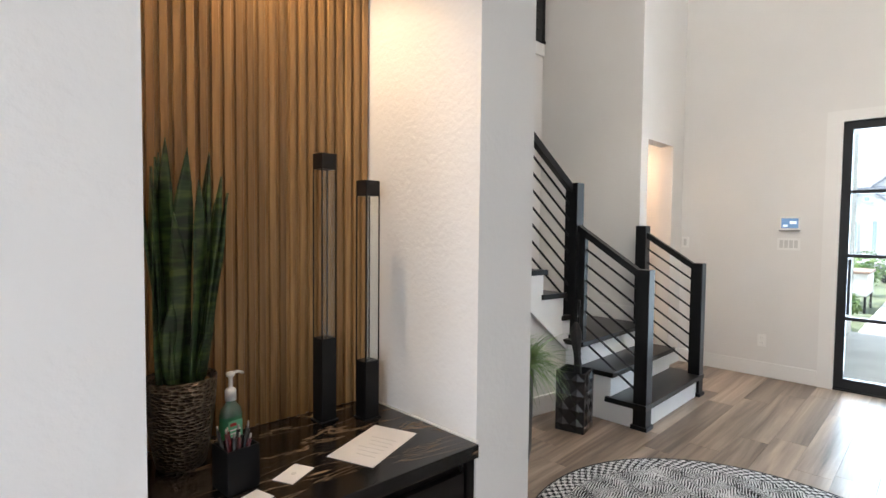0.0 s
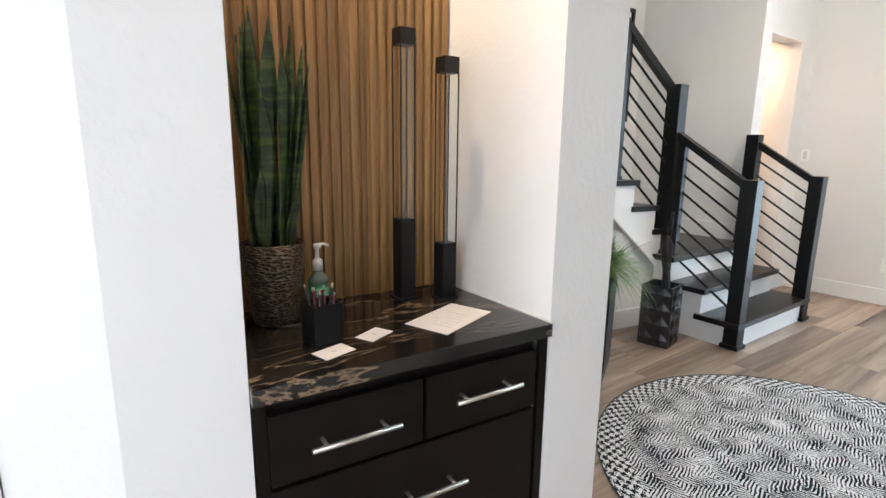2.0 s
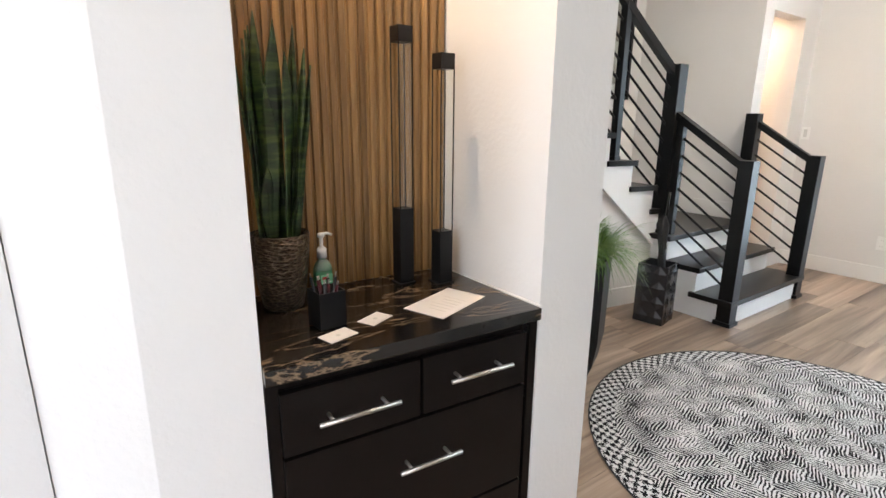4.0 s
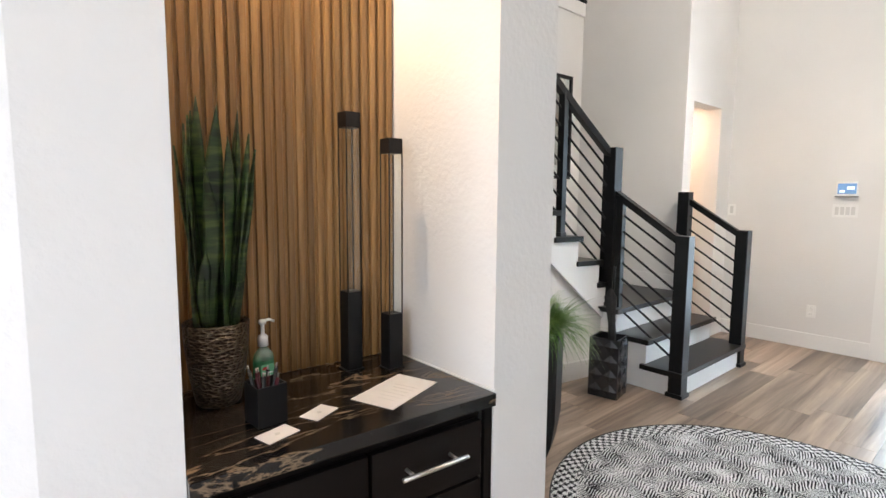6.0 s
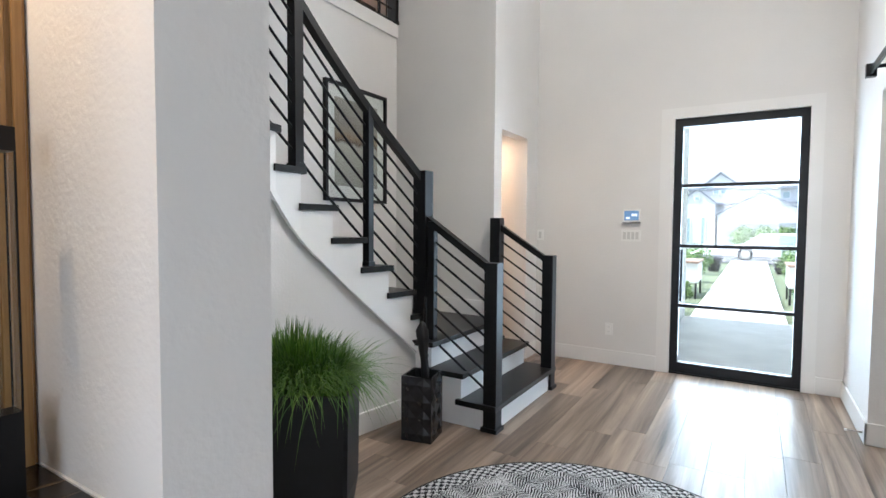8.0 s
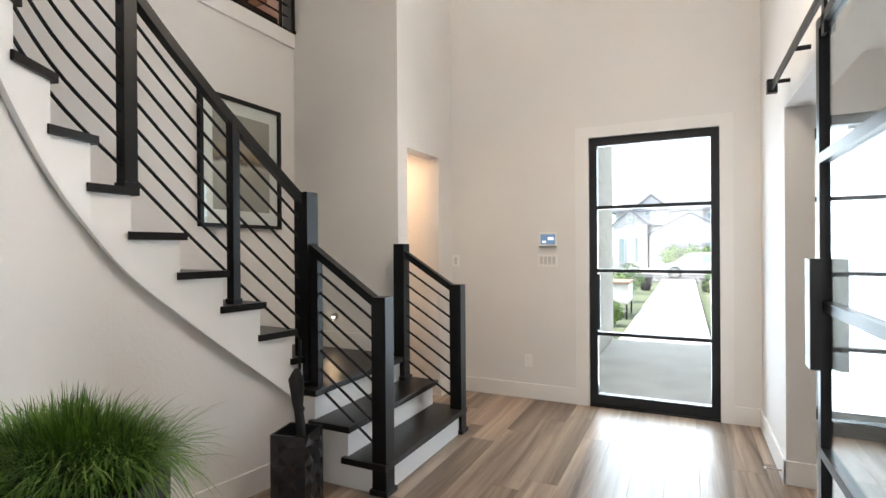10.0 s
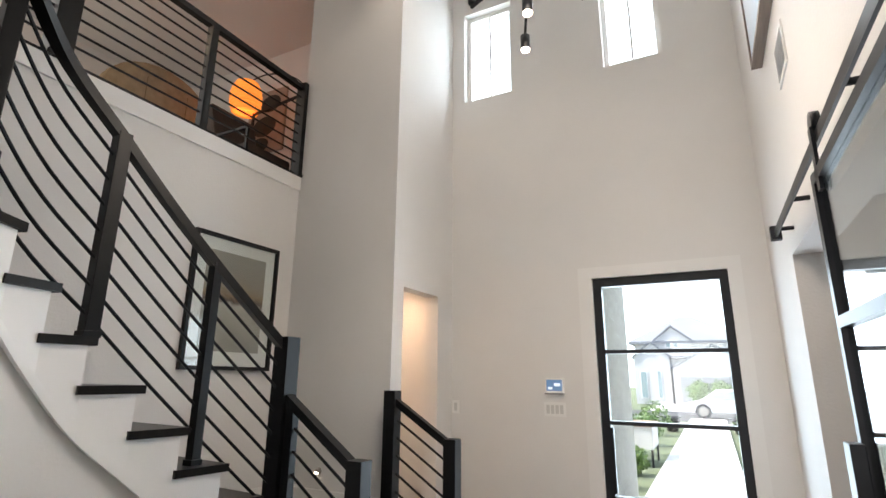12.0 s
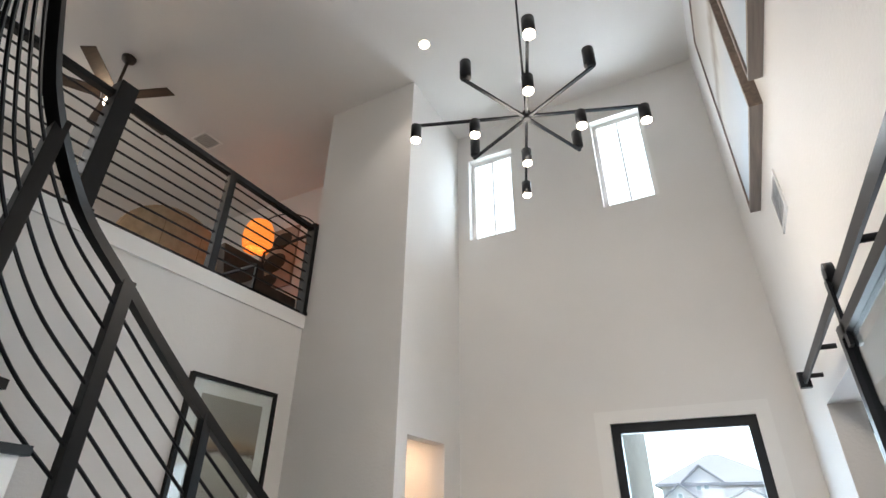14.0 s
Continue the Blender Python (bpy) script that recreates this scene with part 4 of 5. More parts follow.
bm = boxes((-0.013, 0.013, -0.034, -0.020, -0.016, -0.004))
part("lens", bm, BULB, st)
lamp("step_lamp", 'SPOT', look((-2.145, YC - 0.05, 0.78), (-2.09, YC - 0.22, 0.53)), 0.5, WARM, r=0.012, cone=100)
dstop = thing("door_stop", "small metal spring door stop on the baseboard", "door stop", (XR - 0.015, 4.93, 0.055))
part("spring", rod(bmesh.new(), (0, 0, 0), (-0.075, 0, 0), 0.005, 10), NICKEL, dstop, "", True)
part("tip", rod(bmesh.new(), (-0.075, 0, 0), (-0.088, 0, 0), 0.007, 10), PLASTIC, dstop)


def art_mat(name, stops, scale=(1, 1, 1), axis=2, noise_scale=3.0, wobble=0.18):
    """Soft painted bands along an axis."""
    m = mat(name, (0.5, 0.5, 0.5), 0.6)
    c = m.node_tree.nodes.new("ShaderNodeTexCoord")
    sp = m.node_tree.nodes.new("ShaderNodeSeparateXYZ")
    join(m, c.outputs["Generated"], sp.inputs[0])
    n = noise_tex(m, c.outputs["Generated"], noise_scale, 6, 0.55, 0.8)
    a = m.node_tree.nodes.new("ShaderNodeMath")
    a.operation = 'MULTIPLY_ADD'
    join(m, n, a.inputs[0])
    a.inputs[1].default_value = wobble
    join(m, sp.outputs[axis], a.inputs[2])
    join(m, ramp(m, a.outputs[0], stops), bsdf(m).inputs["Base Color"])
    return m


pic = thing("framed_print", "black framed abstract landscape print with white mat", "picture", (XP, 0, 0))
y0, y1, z0, z1, fw = 3.90, 4.682, 1.513, 2.487, 0.028
part("frame", boxes((0, 0.035, y0, y0 + fw, z0, z1), (0, 0.035, y1 - fw, y1, z0, z1), (0, 0.035, y0 + fw, y1 - fw, z0, z0 + fw), (0, 0.035, y0 + fw, y1 - fw, z1 - fw, z1)), BLACK, pic)
part("mat_board", boxes((0.002, 0.012, y0 + fw, y1 - fw, z0 + fw, z1 - fw)), PAPER, pic, "white mat board")
part("print", boxes((0.0125, 0.0145, y0 + 0.12, y1 - 0.115, z0 + 0.13, z1 - 0.12)), art_mat("landscape_print", [(0.1, (0.33, 0.31, 0.28)), (0.45, (0.42, 0.39, 0.34)), (0.56, (0.50, 0.47, 0.42)), (0.60, (0.10, 0.06, 0.045)), (0.66, (0.30, 0.20, 0.12)), (0.72, (0.34, 0.28, 0.21)), (0.8, (0.30, 0.26, 0.22)), (1.0, (0.33, 0.30, 0.26))]), pic, "brown and grey landscape print")
part("glazing", boxes((0.022, 0.025, y0 + fw, y1 - fw, z0 + fw, z1 - fw)), GLASS, pic).visible_shadow = False

# wood framed canvases on the office wall
for y0, y1, z0, z1, nm in ((3.86, 4.853, 3.255, 4.75, "a"), (2.70, 3.70, 3.265, 4.75, "b")):
    cv = thing("framed_canvas", "large walnut framed pale abstract canvas", "picture", (XR, 0, 0), group="canvases on the office wall")
    part("frame", boxes((-0.055, 0, y0, y0 + 0.022, z0, z1), (-0.055, 0, y1 - 0.022, y1, z0, z1), (-0.055, 0, y0 + 0.022, y1 - 0.022, z0, z0 + 0.022), (-0.055, 0, y0 + 0.022, y1 - 0.022, z1 - 0.022, z1)), FRAMEWOOD, cv)
    # The bluish low stops put a reflection into the canvas colour.
    part("canvas", boxes((-0.046, -0.01, y0 + 0.022, y1 - 0.022, z0 + 0.022, z1 - 0.022)), art_mat("pale_canvas", [(0.15, (0.52, 0.60, 0.68)), (0.4, (0.62, 0.64, 0.66)), (0.55, (0.70, 0.68, 0.64)), (0.62, (0.40, 0.34, 0.28)), (0.7, (0.72, 0.70, 0.67)), (1.0, (0.55, 0.50, 0.44))]), cv, "white and taupe painting, bluish reflection put into its colour")


def vent(name, label, m, w, h, n):
    v = thing(name, label, "vent")
    v.matrix_basis = m
    part("frame", boxes((-w / 2, w / 2, -h / 2, -h / 2 + 0.02, 0, 0.008), (-w / 2, w / 2, h / 2 - 0.02, h / 2, 0, 0.008), (-w / 2, -w / 2 + 0.02, -h / 2 + 0.02, h / 2 - 0.02, 0, 0.008), (w / 2 - 0.02, w / 2, -h / 2 + 0.02, h / 2 - 0.02, 0, 0.008)), TRIM, v)
    part("backing", boxes((-w / 2 + 0.02, w / 2 - 0.02, -h / 2 + 0.02, h / 2 - 0.02, 0.0005, 0.001)), mat("vent_grey", (0.30, 0.29, 0.28), 0.8), v)
    for k in range(n):
        y = -h / 2 + 0.02 + (h - 0.04) * (k + 0.5) / n
        bm = box(bmesh.new(), -w / 2 + 0.02, w / 2 - 0.02, -0.006, 0.006, -0.0008, 0.0008, m=Matrix.Translation((0, y, 0.005)) @ Matrix.Rotation(0.6, 4, 'X'))
        part("slat", bm, TRIM, v)
    return v


vent("wall_vent", "white louvred air return grille on the wall", Matrix.Translation((XR, 4.27, 2.97)) @ Matrix.Rotation(radians(-90), 4, 'Y') @ Matrix.Rotation(radians(90), 4, 'Z'), 0.27, 0.215, 9)
vent("ceiling_vent", "white louvred vent on the loft ceiling", Matrix.Translation((-4.21, 4.50, CEILING)) @ Matrix.Rotation(radians(180), 4, 'X'), 0.26, 0.25, 8)

# ---- sliding glass door ----
barn = thing("door_2", "black steel and glass sliding barn door, partly open", "door")
tagged(barn, kind="structure")
bx0, bx1, by0, by1, bz0, bz1 = 0.912, 0.948, 1.72, 3.645, 0.02, 2.14
part("stile", boxes((bx0, bx1, by1 - 0.04, by1, bz0, bz1)), IRON, barn)
part("stile", boxes((bx0, bx1, by0, by0 + 0.04, bz0, bz1)), IRON, barn)
rails = (bz0, 0.612, 1.125, 1.635, bz1 - 0.04)
for z in rails:
    part("rail", boxes((bx0, bx1, by0 + 0.04, by1 - 0.04, z, z + 0.035)), IRON, barn)
for a, b in zip(rails, rails[1:]):
    part("pane", boxes((0.928, 0.933, by0 + 0.04, by1 - 0.04, a + 0.035, b)), GLASS, barn).visible_shadow = False
part("handle", box(bmesh.new(), 0.874, 0.912, 3.555, 3.638, 0.925, 1.305, 0.003), IRON, barn, "black steel box pull")
part("hanger", boxes((0.912, 0.923, 3.53, 3.565, 2.06, 2.27)), IRON, barn, "black steel hanger strap")
bm = lathe(bmesh.new(), [(0.015, -0.012), (0.036, -0.012), (0.036, 0.012), (0.015, 0.012)], 24)
bm.transform(Matrix.Translation((0.93, 3.545, 2.29)) @ Matrix.Rotation(radians(90), 4, 'Y'))
part("wheel", bm, IRON, barn, "black roller wheel", True)
track = thing("door_track", "black steel barn door track on the wall", "door track")
part("bar", boxes((0.925, 0.935, 1.0, 4.80, 2.214, 2.257)), IRON, track)
for y in (4.70, 4.20, 3.2, 2.2, 1.3):
    part("standoff", rod(bmesh.new(), (0.935, y, 2.236), (XR, y, 2.236), 0.011, 12), IRON, track, "", True)
part("stop", boxes((0.905, 0.955, 4.775, 4.815, 2.20, 2.275)), IRON, track)

# ---- office beyond the sliding door ----
setting("wall_office_far", boxes((4.5, 4.6, 0.5, YF, 0, 2.7), (XR + 0.14, 4.6, 0.4, 0.5, 0, 2.7)), WALL, "plain white office wall", "wall")
setting("office_ceiling", boxes((XR + 0.14, 4.6, 0.5, YF + 0.16, 2.7, 2.8)), CEIL, "plain white office ceiling", "ceiling")
OW = (1.2, 2.25, 0.09, 2.2)
setting("wall_office_front", boxes((XR + 0.14, OW[0], YF, YF + 0.16, 0, 2.7), (OW[1], 4.6, YF, YF + 0.16, 0, 2.7), (OW[0], OW[1], YF, YF + 0.16, 0, OW[2]), (OW[0], OW[1], YF, YF + 0.16, OW[3], 2.7)), WALL, "white office wall with a large window", "wall")
ow = thing("window_2", "large dark bronze framed office window with bars", "window")
tagged(ow, kind="structure")
BRZ = varied("bronze_frame", (0.10, 0.085, 0.075), 0.45, 0.1, 10)
part("window_frame", boxes((OW[0], OW[0] + 0.06, YF + 0.05, YF + 0.11, OW[2], OW[3]), (OW[1] - 0.06, OW[1], YF + 0.05, YF + 0.11, OW[2], OW[3]), (OW[0] + 0.06, OW[1] - 0.06, YF + 0.05, YF + 0.11, OW[3] - 0.075, OW[3]), (OW[0] + 0.06, OW[1] - 0.06, YF + 0.05, YF + 0.11, OW[2], OW[2] + 0.08)), BRZ, ow)
for z in (1.685, 1.141, 0.6):
    part("bar", boxes((OW[0] + 0.06, OW[1] - 0.06, YF + 0.06, YF + 0.10, z - 0.016, z + 0.016)), BRZ, ow)
part("pane", boxes((OW[0] + 0.06, OW[1] - 0.06, YF + 0.075, YF + 0.081, OW[2] + 0.08, OW[3] - 0.075)), GLASS, ow).visible_shadow = False

# ---- chandelier ----
ch = thing("chandelier", "black sputnik chandelier with cylinder spotlights", "chandelier", (-0.065, 3.80, 3.595), 20.4)
part("stem", rod(bmesh.new(), (0, 0, -0.02), (0, 0, CEILING - 3.60 - 0.02), 0.007, 8), IRON, ch)
part("canopy", lathe(bmesh.new(), [(0.065, CEILING - 3.622), (0.065, CEILING - 3.602), (0.02, CEILING - 3.60)], 28), IRON, ch)
part("hub", lathe(bmesh.new(), [(0.02, -0.03), (0.024, -0.025), (0.024, 0.025), (0.02, 0.03)], 16), IRON, ch)


def spot(r, a, up):
    ca, sa = math.cos(radians(a)), math.sin(radians(a))
    p = (r * ca, r * sa)
    if up:
        body = lathe(bmesh.new(), [(0.028, 0.006), (0.030, 0.01), (0.030, 0.118), (0.026, 0.121)], 20, (*p, 0))
        o = part("spot_body", body, IRON, ch, "", True)
        part("lens", lathe(bmesh.new(), [(0.025, 0.1215), (0.006, 0.122)], 16, (*p, 0)), BULB, o, "glowing lens")
    else:
        body = lathe(bmesh.new(), [(0.014, 0.0), (0.030, -0.006), (0.030, -0.100), (0.028, -0.101)], 20, (*p, 0))
        o = part("spot_body", body, IRON, ch, "", True)
        part("lens", lathe(bmesh.new(), [(0.0275, -0.101), (0.027, -0.110), (0.018, -0.117), (0.004, -0.119)], 16, (*p, 0)), BULB, o, "glowing lens", True)


for a in (0, 90):
    c, s_ = math.cos(radians(a)), math.sin(radians(a))
    part("arm", sweep(bmesh.new(), [(-0.64 * c, -0.64 * s_, 0.0), (0.64 * c, 0.64 * s_, 0.0)], 0.016, 0.012), IRON, ch)
    for r in (-0.625, -0.29, 0.29, 0.625):
        spot(r, a, False)
for a in (45, 135):
    c, s_ = math.cos(radians(a)), math.sin(radians(a))
    part("arm", sweep(bmesh.new(), [(-0.455 * c, -0.455 * s_, -0.013), (0.455 * c, 0.455 * s_, -0.013)], 0.016, 0.012), IRON, ch)
    for r in (-0.44, 0.44):
        spot(r, a, True)
lamp("chandelier_lamp", 'POINT', pose(-0.065, 3.80, 3.40), 9.5, (1, 0.88, 0.74), r=0.25)
lamp("chandelier_spots", 'SPOT', look((-0.065, 3.80, 3.38), (-0.066, 3.80, 0)), 22, (1, 0.88, 0.74), r=0.3, cone=145)

dl = thing("downlight", "round white recessed ceiling downlight, lit", "downlight", (-1.203, 4.516, CEILING))
part("ring", lathe(bmesh.new(), [(0.05, -0.006), (0.058, -0.004), (0.06, 0), (0.045, 0)], 28), TRIM, dl)
part("lens", lathe(bmesh.new(), [(0.046, -0.0085), (0.01, -0.0075)], 24), BULB, dl)
lamp("downlight_lamp", 'SPOT', look((-1.203, 4.516, CEILING - 0.03), (-1.203, 4.516, 0)), 12, (1, 0.88, 0.75), r=0.05, cone=110)
pl = thing("downlight", "round white recessed passage downlight, lit", "downlight", (-2.1, 5.45, 2.45))
part("ring", lathe(bmesh.new(), [(0.05, -0.006), (0.058, -0.004), (0.06, 0), (0.045, 0)], 28), TRIM, pl)
part("lens", lathe(bmesh.new(), [(0.046, -0.0085), (0.01, -0.0075)], 24), BULB, pl)
lamp("passage_lamp", 'SPOT', look((-2.1, 5.45, 2.42), (-2.1, 5.45, 0)), 9, (1.0, 0.66, 0.42), r=0.05, cone=150)

# ---- loft ----
fan = thing("ceiling_fan", "dark wood ceiling fan with a lit globe", "ceiling fan", (-3.86, 3.30, 5.09), 22)
part("downrod", rod(bmesh.new(), (0, 0, 0), (0, 0, CEILING - 5.09), 0.014, 10), DARKWOOD, fan)
part("canopy", lathe(bmesh.new(), [(0.02, CEILING - 5.16), (0.06, CEILING - 5.125), (0.065, CEILING - 5.09)], 24), DARKWOOD, fan, "", True)
part("motor", lathe(bmesh.new(), [(0.05, -0.06), (0.085, -0.045), (0.09, 0.02), (0.05, 0.05), (0.02, 0.06)], 24), DARKWOOD, fan, "", True)
part("globe", lathe(bmesh.new(), [(0.01, -0.135), (0.045, -0.12), (0.06, -0.09), (0.05, -0.062)], 20), BULB, fan, "lit glass globe", True)
for k in range(5):
    bm = box(bmesh.new(), 0.10, 0.58, -0.06, 0.06, -0.005, 0.005, 0.003, m=Matrix.Rotation(k * 2 * math.pi / 5, 4, 'Z') @ Matrix.Rotation(0.2, 4, 'X'))
    part("blade", bm, DARKWOOD, fan)
lamp("fan_lamp", 'POINT', pose(-3.86, 3.30, 4.88), 1.8, WARM, r=0.08)
hb = thing("headboard", "large rounded tan upholstered headboard", "headboard", (-4.6, 4.75, LOFT))
bm = bmesh.new()
pts = [(-0.72, 0.0)] + [(-0.72 * math.cos(math.pi * k / 16), 0.95 + 0.66 * math.sin(math.pi * k / 16)) for k in range(17)] + [(0.72, 0.0)]
fr = [bm.verts.new((0.05, y, z)) for y, z in pts]
bk = [bm.verts.new((-0.05, y, z)) for y, z in pts]
bm.faces.new(fr)
bm.faces.new(bk[::-1])
for k in range(len(pts)):
    bm.faces.new((fr[k], bk[k], bk[(k + 1) % len(pts)], fr[(k + 1) % len(pts)]))
bmesh.ops.bevel(bm, geom=[e for e in bm.edges if abs(e.verts[0].co.x - e.verts[1].co.x) < 1e-4], offset=0.025, segments=3, affect='EDGES')
part("cushion", bm, TAN, hb, "", True)
for y in (-0.24, 0.24):
    part("seam", boxes((0.05, 0.053, y - 0.003, y + 0.003, 0.1, 1.4)), varied("tan_seam", (0.2, 0.14, 0.09), 0.9, 0.1), hb)
fl = thing("arc_lamp", "black arc lamp with an orange woven shade", "floor lamp", (-4.0, 5.35, LOFT))
ORANGE = glow("orange_shade", (1.0, 0.30, 0.045), 0.3)
for k in range(9):
    z = 1.27 + 0.042 * k
    r = 0.17 * math.sqrt(max(0.1, 1 - ((k - 3.6) / 6.5) ** 2))
    rr = [(r * math.cos(2 * math.pi * j / 28), r * math.sin(2 * math.pi * j / 28), z) for j in range(29)]
    part("shade_ring", sweep(bmesh.new(), rr, 0.03, 0.046, 6), ORANGE, fl, "orange woven shade ring, lit", True)
bm = bmesh.new()
bmesh.ops.create_icosphere(bm, subdivisions=2, radius=0.035, matrix=Matrix.Translation((0, 0, 1.47)))
part("bulb", bm, BULB, fl, "", True)
part("arm", sweep(bmesh.new(), [(0, 0, 1.62)] + smooth_path([(0, 0, 1.64), (0.2, 0.08, 1.74), (0.45, 0.18, 1.72), (0.66, 0.26, 1.55), (0.70, 0.28, 1.2), (0.70, 0.28, 0.03)], 0.06), 0.016, 0.016, 6), IRON, fl)
part("base", lathe(bmesh.new(), [(0.13, 0), (0.13, 0.025), (0.02, 0.03)], 24, (0.70, 0.28, 0)), IRON, fl)
lamp("shade_lamp", 'POINT', pose(-4.0, 5.35, LOFT + 1.35), 0.06, (1, 0.68, 0.42), r=0.1)
art = thing("canvas_print", "beige canvas print with dark brown rounded shapes", "picture", (-4.2, YF, 4.62))
part("canvas", boxes((-0.32, 0.32, -0.03, 0, -0.42, 0.45)), varied("beige_canvas", (0.42, 0.33, 0.27), 0.8, 0.1, 6), art)
for cx, cz, rx, rz in ((0.06, 0.26, 0.17, 0.12), (-0.02, -0.05, 0.2, 0.14), (-0.08, -0.3, 0.16, 0.1)):
    bm = lathe(bmesh.new(), [(1, 0), (0.98, 0.004), (0.001, 0.004)], 28)
    bm.transform(Matrix.Translation((cx, -0.03, cz)) @ Matrix.Diagonal((rx, 1, rz, 1)) @ Matrix.Rotation(radians(90), 4, 'X'))
    part("blob", bm, varied("umber_paint", (0.035, 0.028, 0.022), 0.7, 0.3, 8), art, "dark brown rounded shape")
chair = thing("lounge_chair", "black square tube lounge chair with brown cushion", "chair", (-3.55, 5.08, LOFT), 0)
def tube(pts):
    bm = bmesh.new()
    for a, b in zip(pts, pts[1:]):
        sweep(bm, [a, b], 0.024, 0.024)
    return bm
for y in (-0.30, 0.32):
    part("side_frame", tube([(-0.35, y, 0.012), (0.33, y, 0.012), (0.33, y, 1.28 if y > 0 else 0.62), (-0.35, y, 1.22 if y > 0 else 0.62), (-0.35, y, 0.012)]), IRON, chair)
for x, z in ((-0.35, 0.35), (0.33, 0.35)):
    part("cross_bar", tube([(x, -0.29, z), (x, 0.31, z)]), IRON, chair)
BROWN = varied("brown_leather", (0.06, 0.04, 0.03), 0.5, 0.3, 12, 0.3, 80)
part("seat", box(bmesh.new(), -0.34, 0.32, -0.28, 0.30, 0.363, 0.48, 0.03), BROWN, chair)
part("backrest", box(bmesh.new(), -0.06, 0.06, -0.28, 0.30, -0.30, 0.30, 0.03, m=Matrix.Translation((-0.27, 0, 0.75)) @ Matrix.Rotation(-0.25, 4, 'Y')), BROWN, chair)
setting("trim", boxes((XP, XP + 0.02, 0.8, YC - 0.002, LOFT - 0.125, LOFT - 0.003)), TRIM, "white painted loft edge board", "trim")

# ---- outside ----
CONC = varied("concrete", (0.66, 0.65, 0.63), 0.85, 0.12, 2.5, 0.3, 60)
LAWN = varied("lawn", (0.15, 0.18, 0.10), 0.95, 0.4, 3, 0.8, 40, depth=0.02)
ROADM = varied("asphalt", (0.06, 0.06, 0.062), 0.9, 0.2, 2, 0.4, 80)
STUCCO = varied("white_stucco", (0.64, 0.63, 0.62), 0.85, 0.06, 2, 0.3, 40)
ROOFM = varied("grey_shingle", (0.28, 0.29, 0.31), 0.9, 0.25, 8, 0.5, 30)
WHITEBRICK = varied("white_brick", (0.70, 0.69, 0.66), 0.8, 0.18, 14, 0.5, 60, depth=0.004)
setting("ground", boxes((-400, 400, YF + 0.16, 900, -0.5, -0.30)), LAWN, "green lawn in sunlight", "ground")
setting("porch_floor", boxes((-0.5, 6.0, YF + 0.16, 9.4, -0.30, -0.03)), CONC, "pale concrete porch floor", "floor")
setting("pavement", boxes((-0.5, 0.85, 9.4, 27.0, -0.30, -0.16)), CONC, "pale concrete garden path", "path")
setting("road", boxes((-200, 200, 27.0, 34.0, -0.30, -0.27)), ROADM, "grey asphalt street", "road")
setting("driveway", boxes((-3, 6.5, 34.0, 45.0, -0.30, -0.25)), CONC, "pale concrete driveway", "driveway")


def brick_wall(name, x0, x1, ya, yb, z0, z1, label):
    w = setting(name, boxes((x0, x1, ya, yb, z0, z1)), WHITEBRICK, label, "wall")
    return w


# Slabs above the view, added to keep sun and sky off porch and wing.
setting("porch_shade_slab", boxes((-1.0, 2.3, YF + 0.16, 9.4, 3.25, 3.4), (1.3, 2.3, 9.4, 12.5, 3.25, 3.4)), STUCCO, "unseen white slab added to shade the porch", "roof")
HAZE = glow("bright_haze", (0.86, 0.94, 1.0), 0.75)
setting("backdrop", boxes((-260, 260, 120, 121, -0.3, 170)), HAZE, "bright white hazy sky", "sky")
bw = brick_wall("wall_porch", -0.95, -0.52, YF + 0.16, 9.6, -0.3, 3.6, "white painted porch side wall")
wing = brick_wall("wall_wing", 2.3, 2.6, YF + 0.17, 13.0, -0.3, 3.6, "white painted brick wing wall")
BR = bmesh.new()
box(BR, -0.008, 0, 0.004, 0.39, 0.004, 0.19, 0.0)
me = bpy.data.meshes.new("brick")
BR.to_mesh(me)
BR.free()
me.materials.append(WHITEBRICK)
for r in range(14):
    for c in range(17):
        o = new("brick", me)
        o.parent = wing
        o.location = (2.3, YF + 0.18 + 0.4 * c + (0.2 if r % 2 else 0), 0.0 + 0.2 * r)


def bush(name, label, x, y, z, rx, ry, rz, n, seed, size=0.05):
    """A rounded shrub of many small leaves round a stem."""
    rn = random.Random(seed)
    ob = thing(name, label, "bush", (x, y, z))
    part("stem", rod(bmesh.new(), (0, 0, 0), (0, 0, rz), 0.03, 6), DARKWOOD, ob)
    V, F = [], []
    for k in range(n):
        d = Vector((rn.gauss(0, 1), rn.gauss(0, 1), rn.gauss(0, 1))).normalized()
        lump = 0.72 + 0.28 * noise.noise(d * 2.3 + Vector((seed, 0, 0))) + rn.uniform(-0.12, 0.1)
        p = Vector((d.x * rx * lump, d.y * ry * lump, rz + d.z * rz * lump))
        u = Vector((rn.gauss(0, 1), rn.gauss(0, 1), rn.gauss(0, 1))).normalized() * size * rn.uniform(0.6, 1.2)
        v = d.cross(u).normalized() * size * 0.5
        i = len(V)
        V += [tuple(p - u), tuple(p + v), tuple(p + u), tuple(p - v)]
        F.append((i, i + 1, i + 2, i + 3))
    m = bpy.data.meshes.new("leaves")
    m.from_pydata(V, [], F)
    m.materials.append(HEDGE)
    o = new("leaves", m)
    o.parent = ob
    return ob


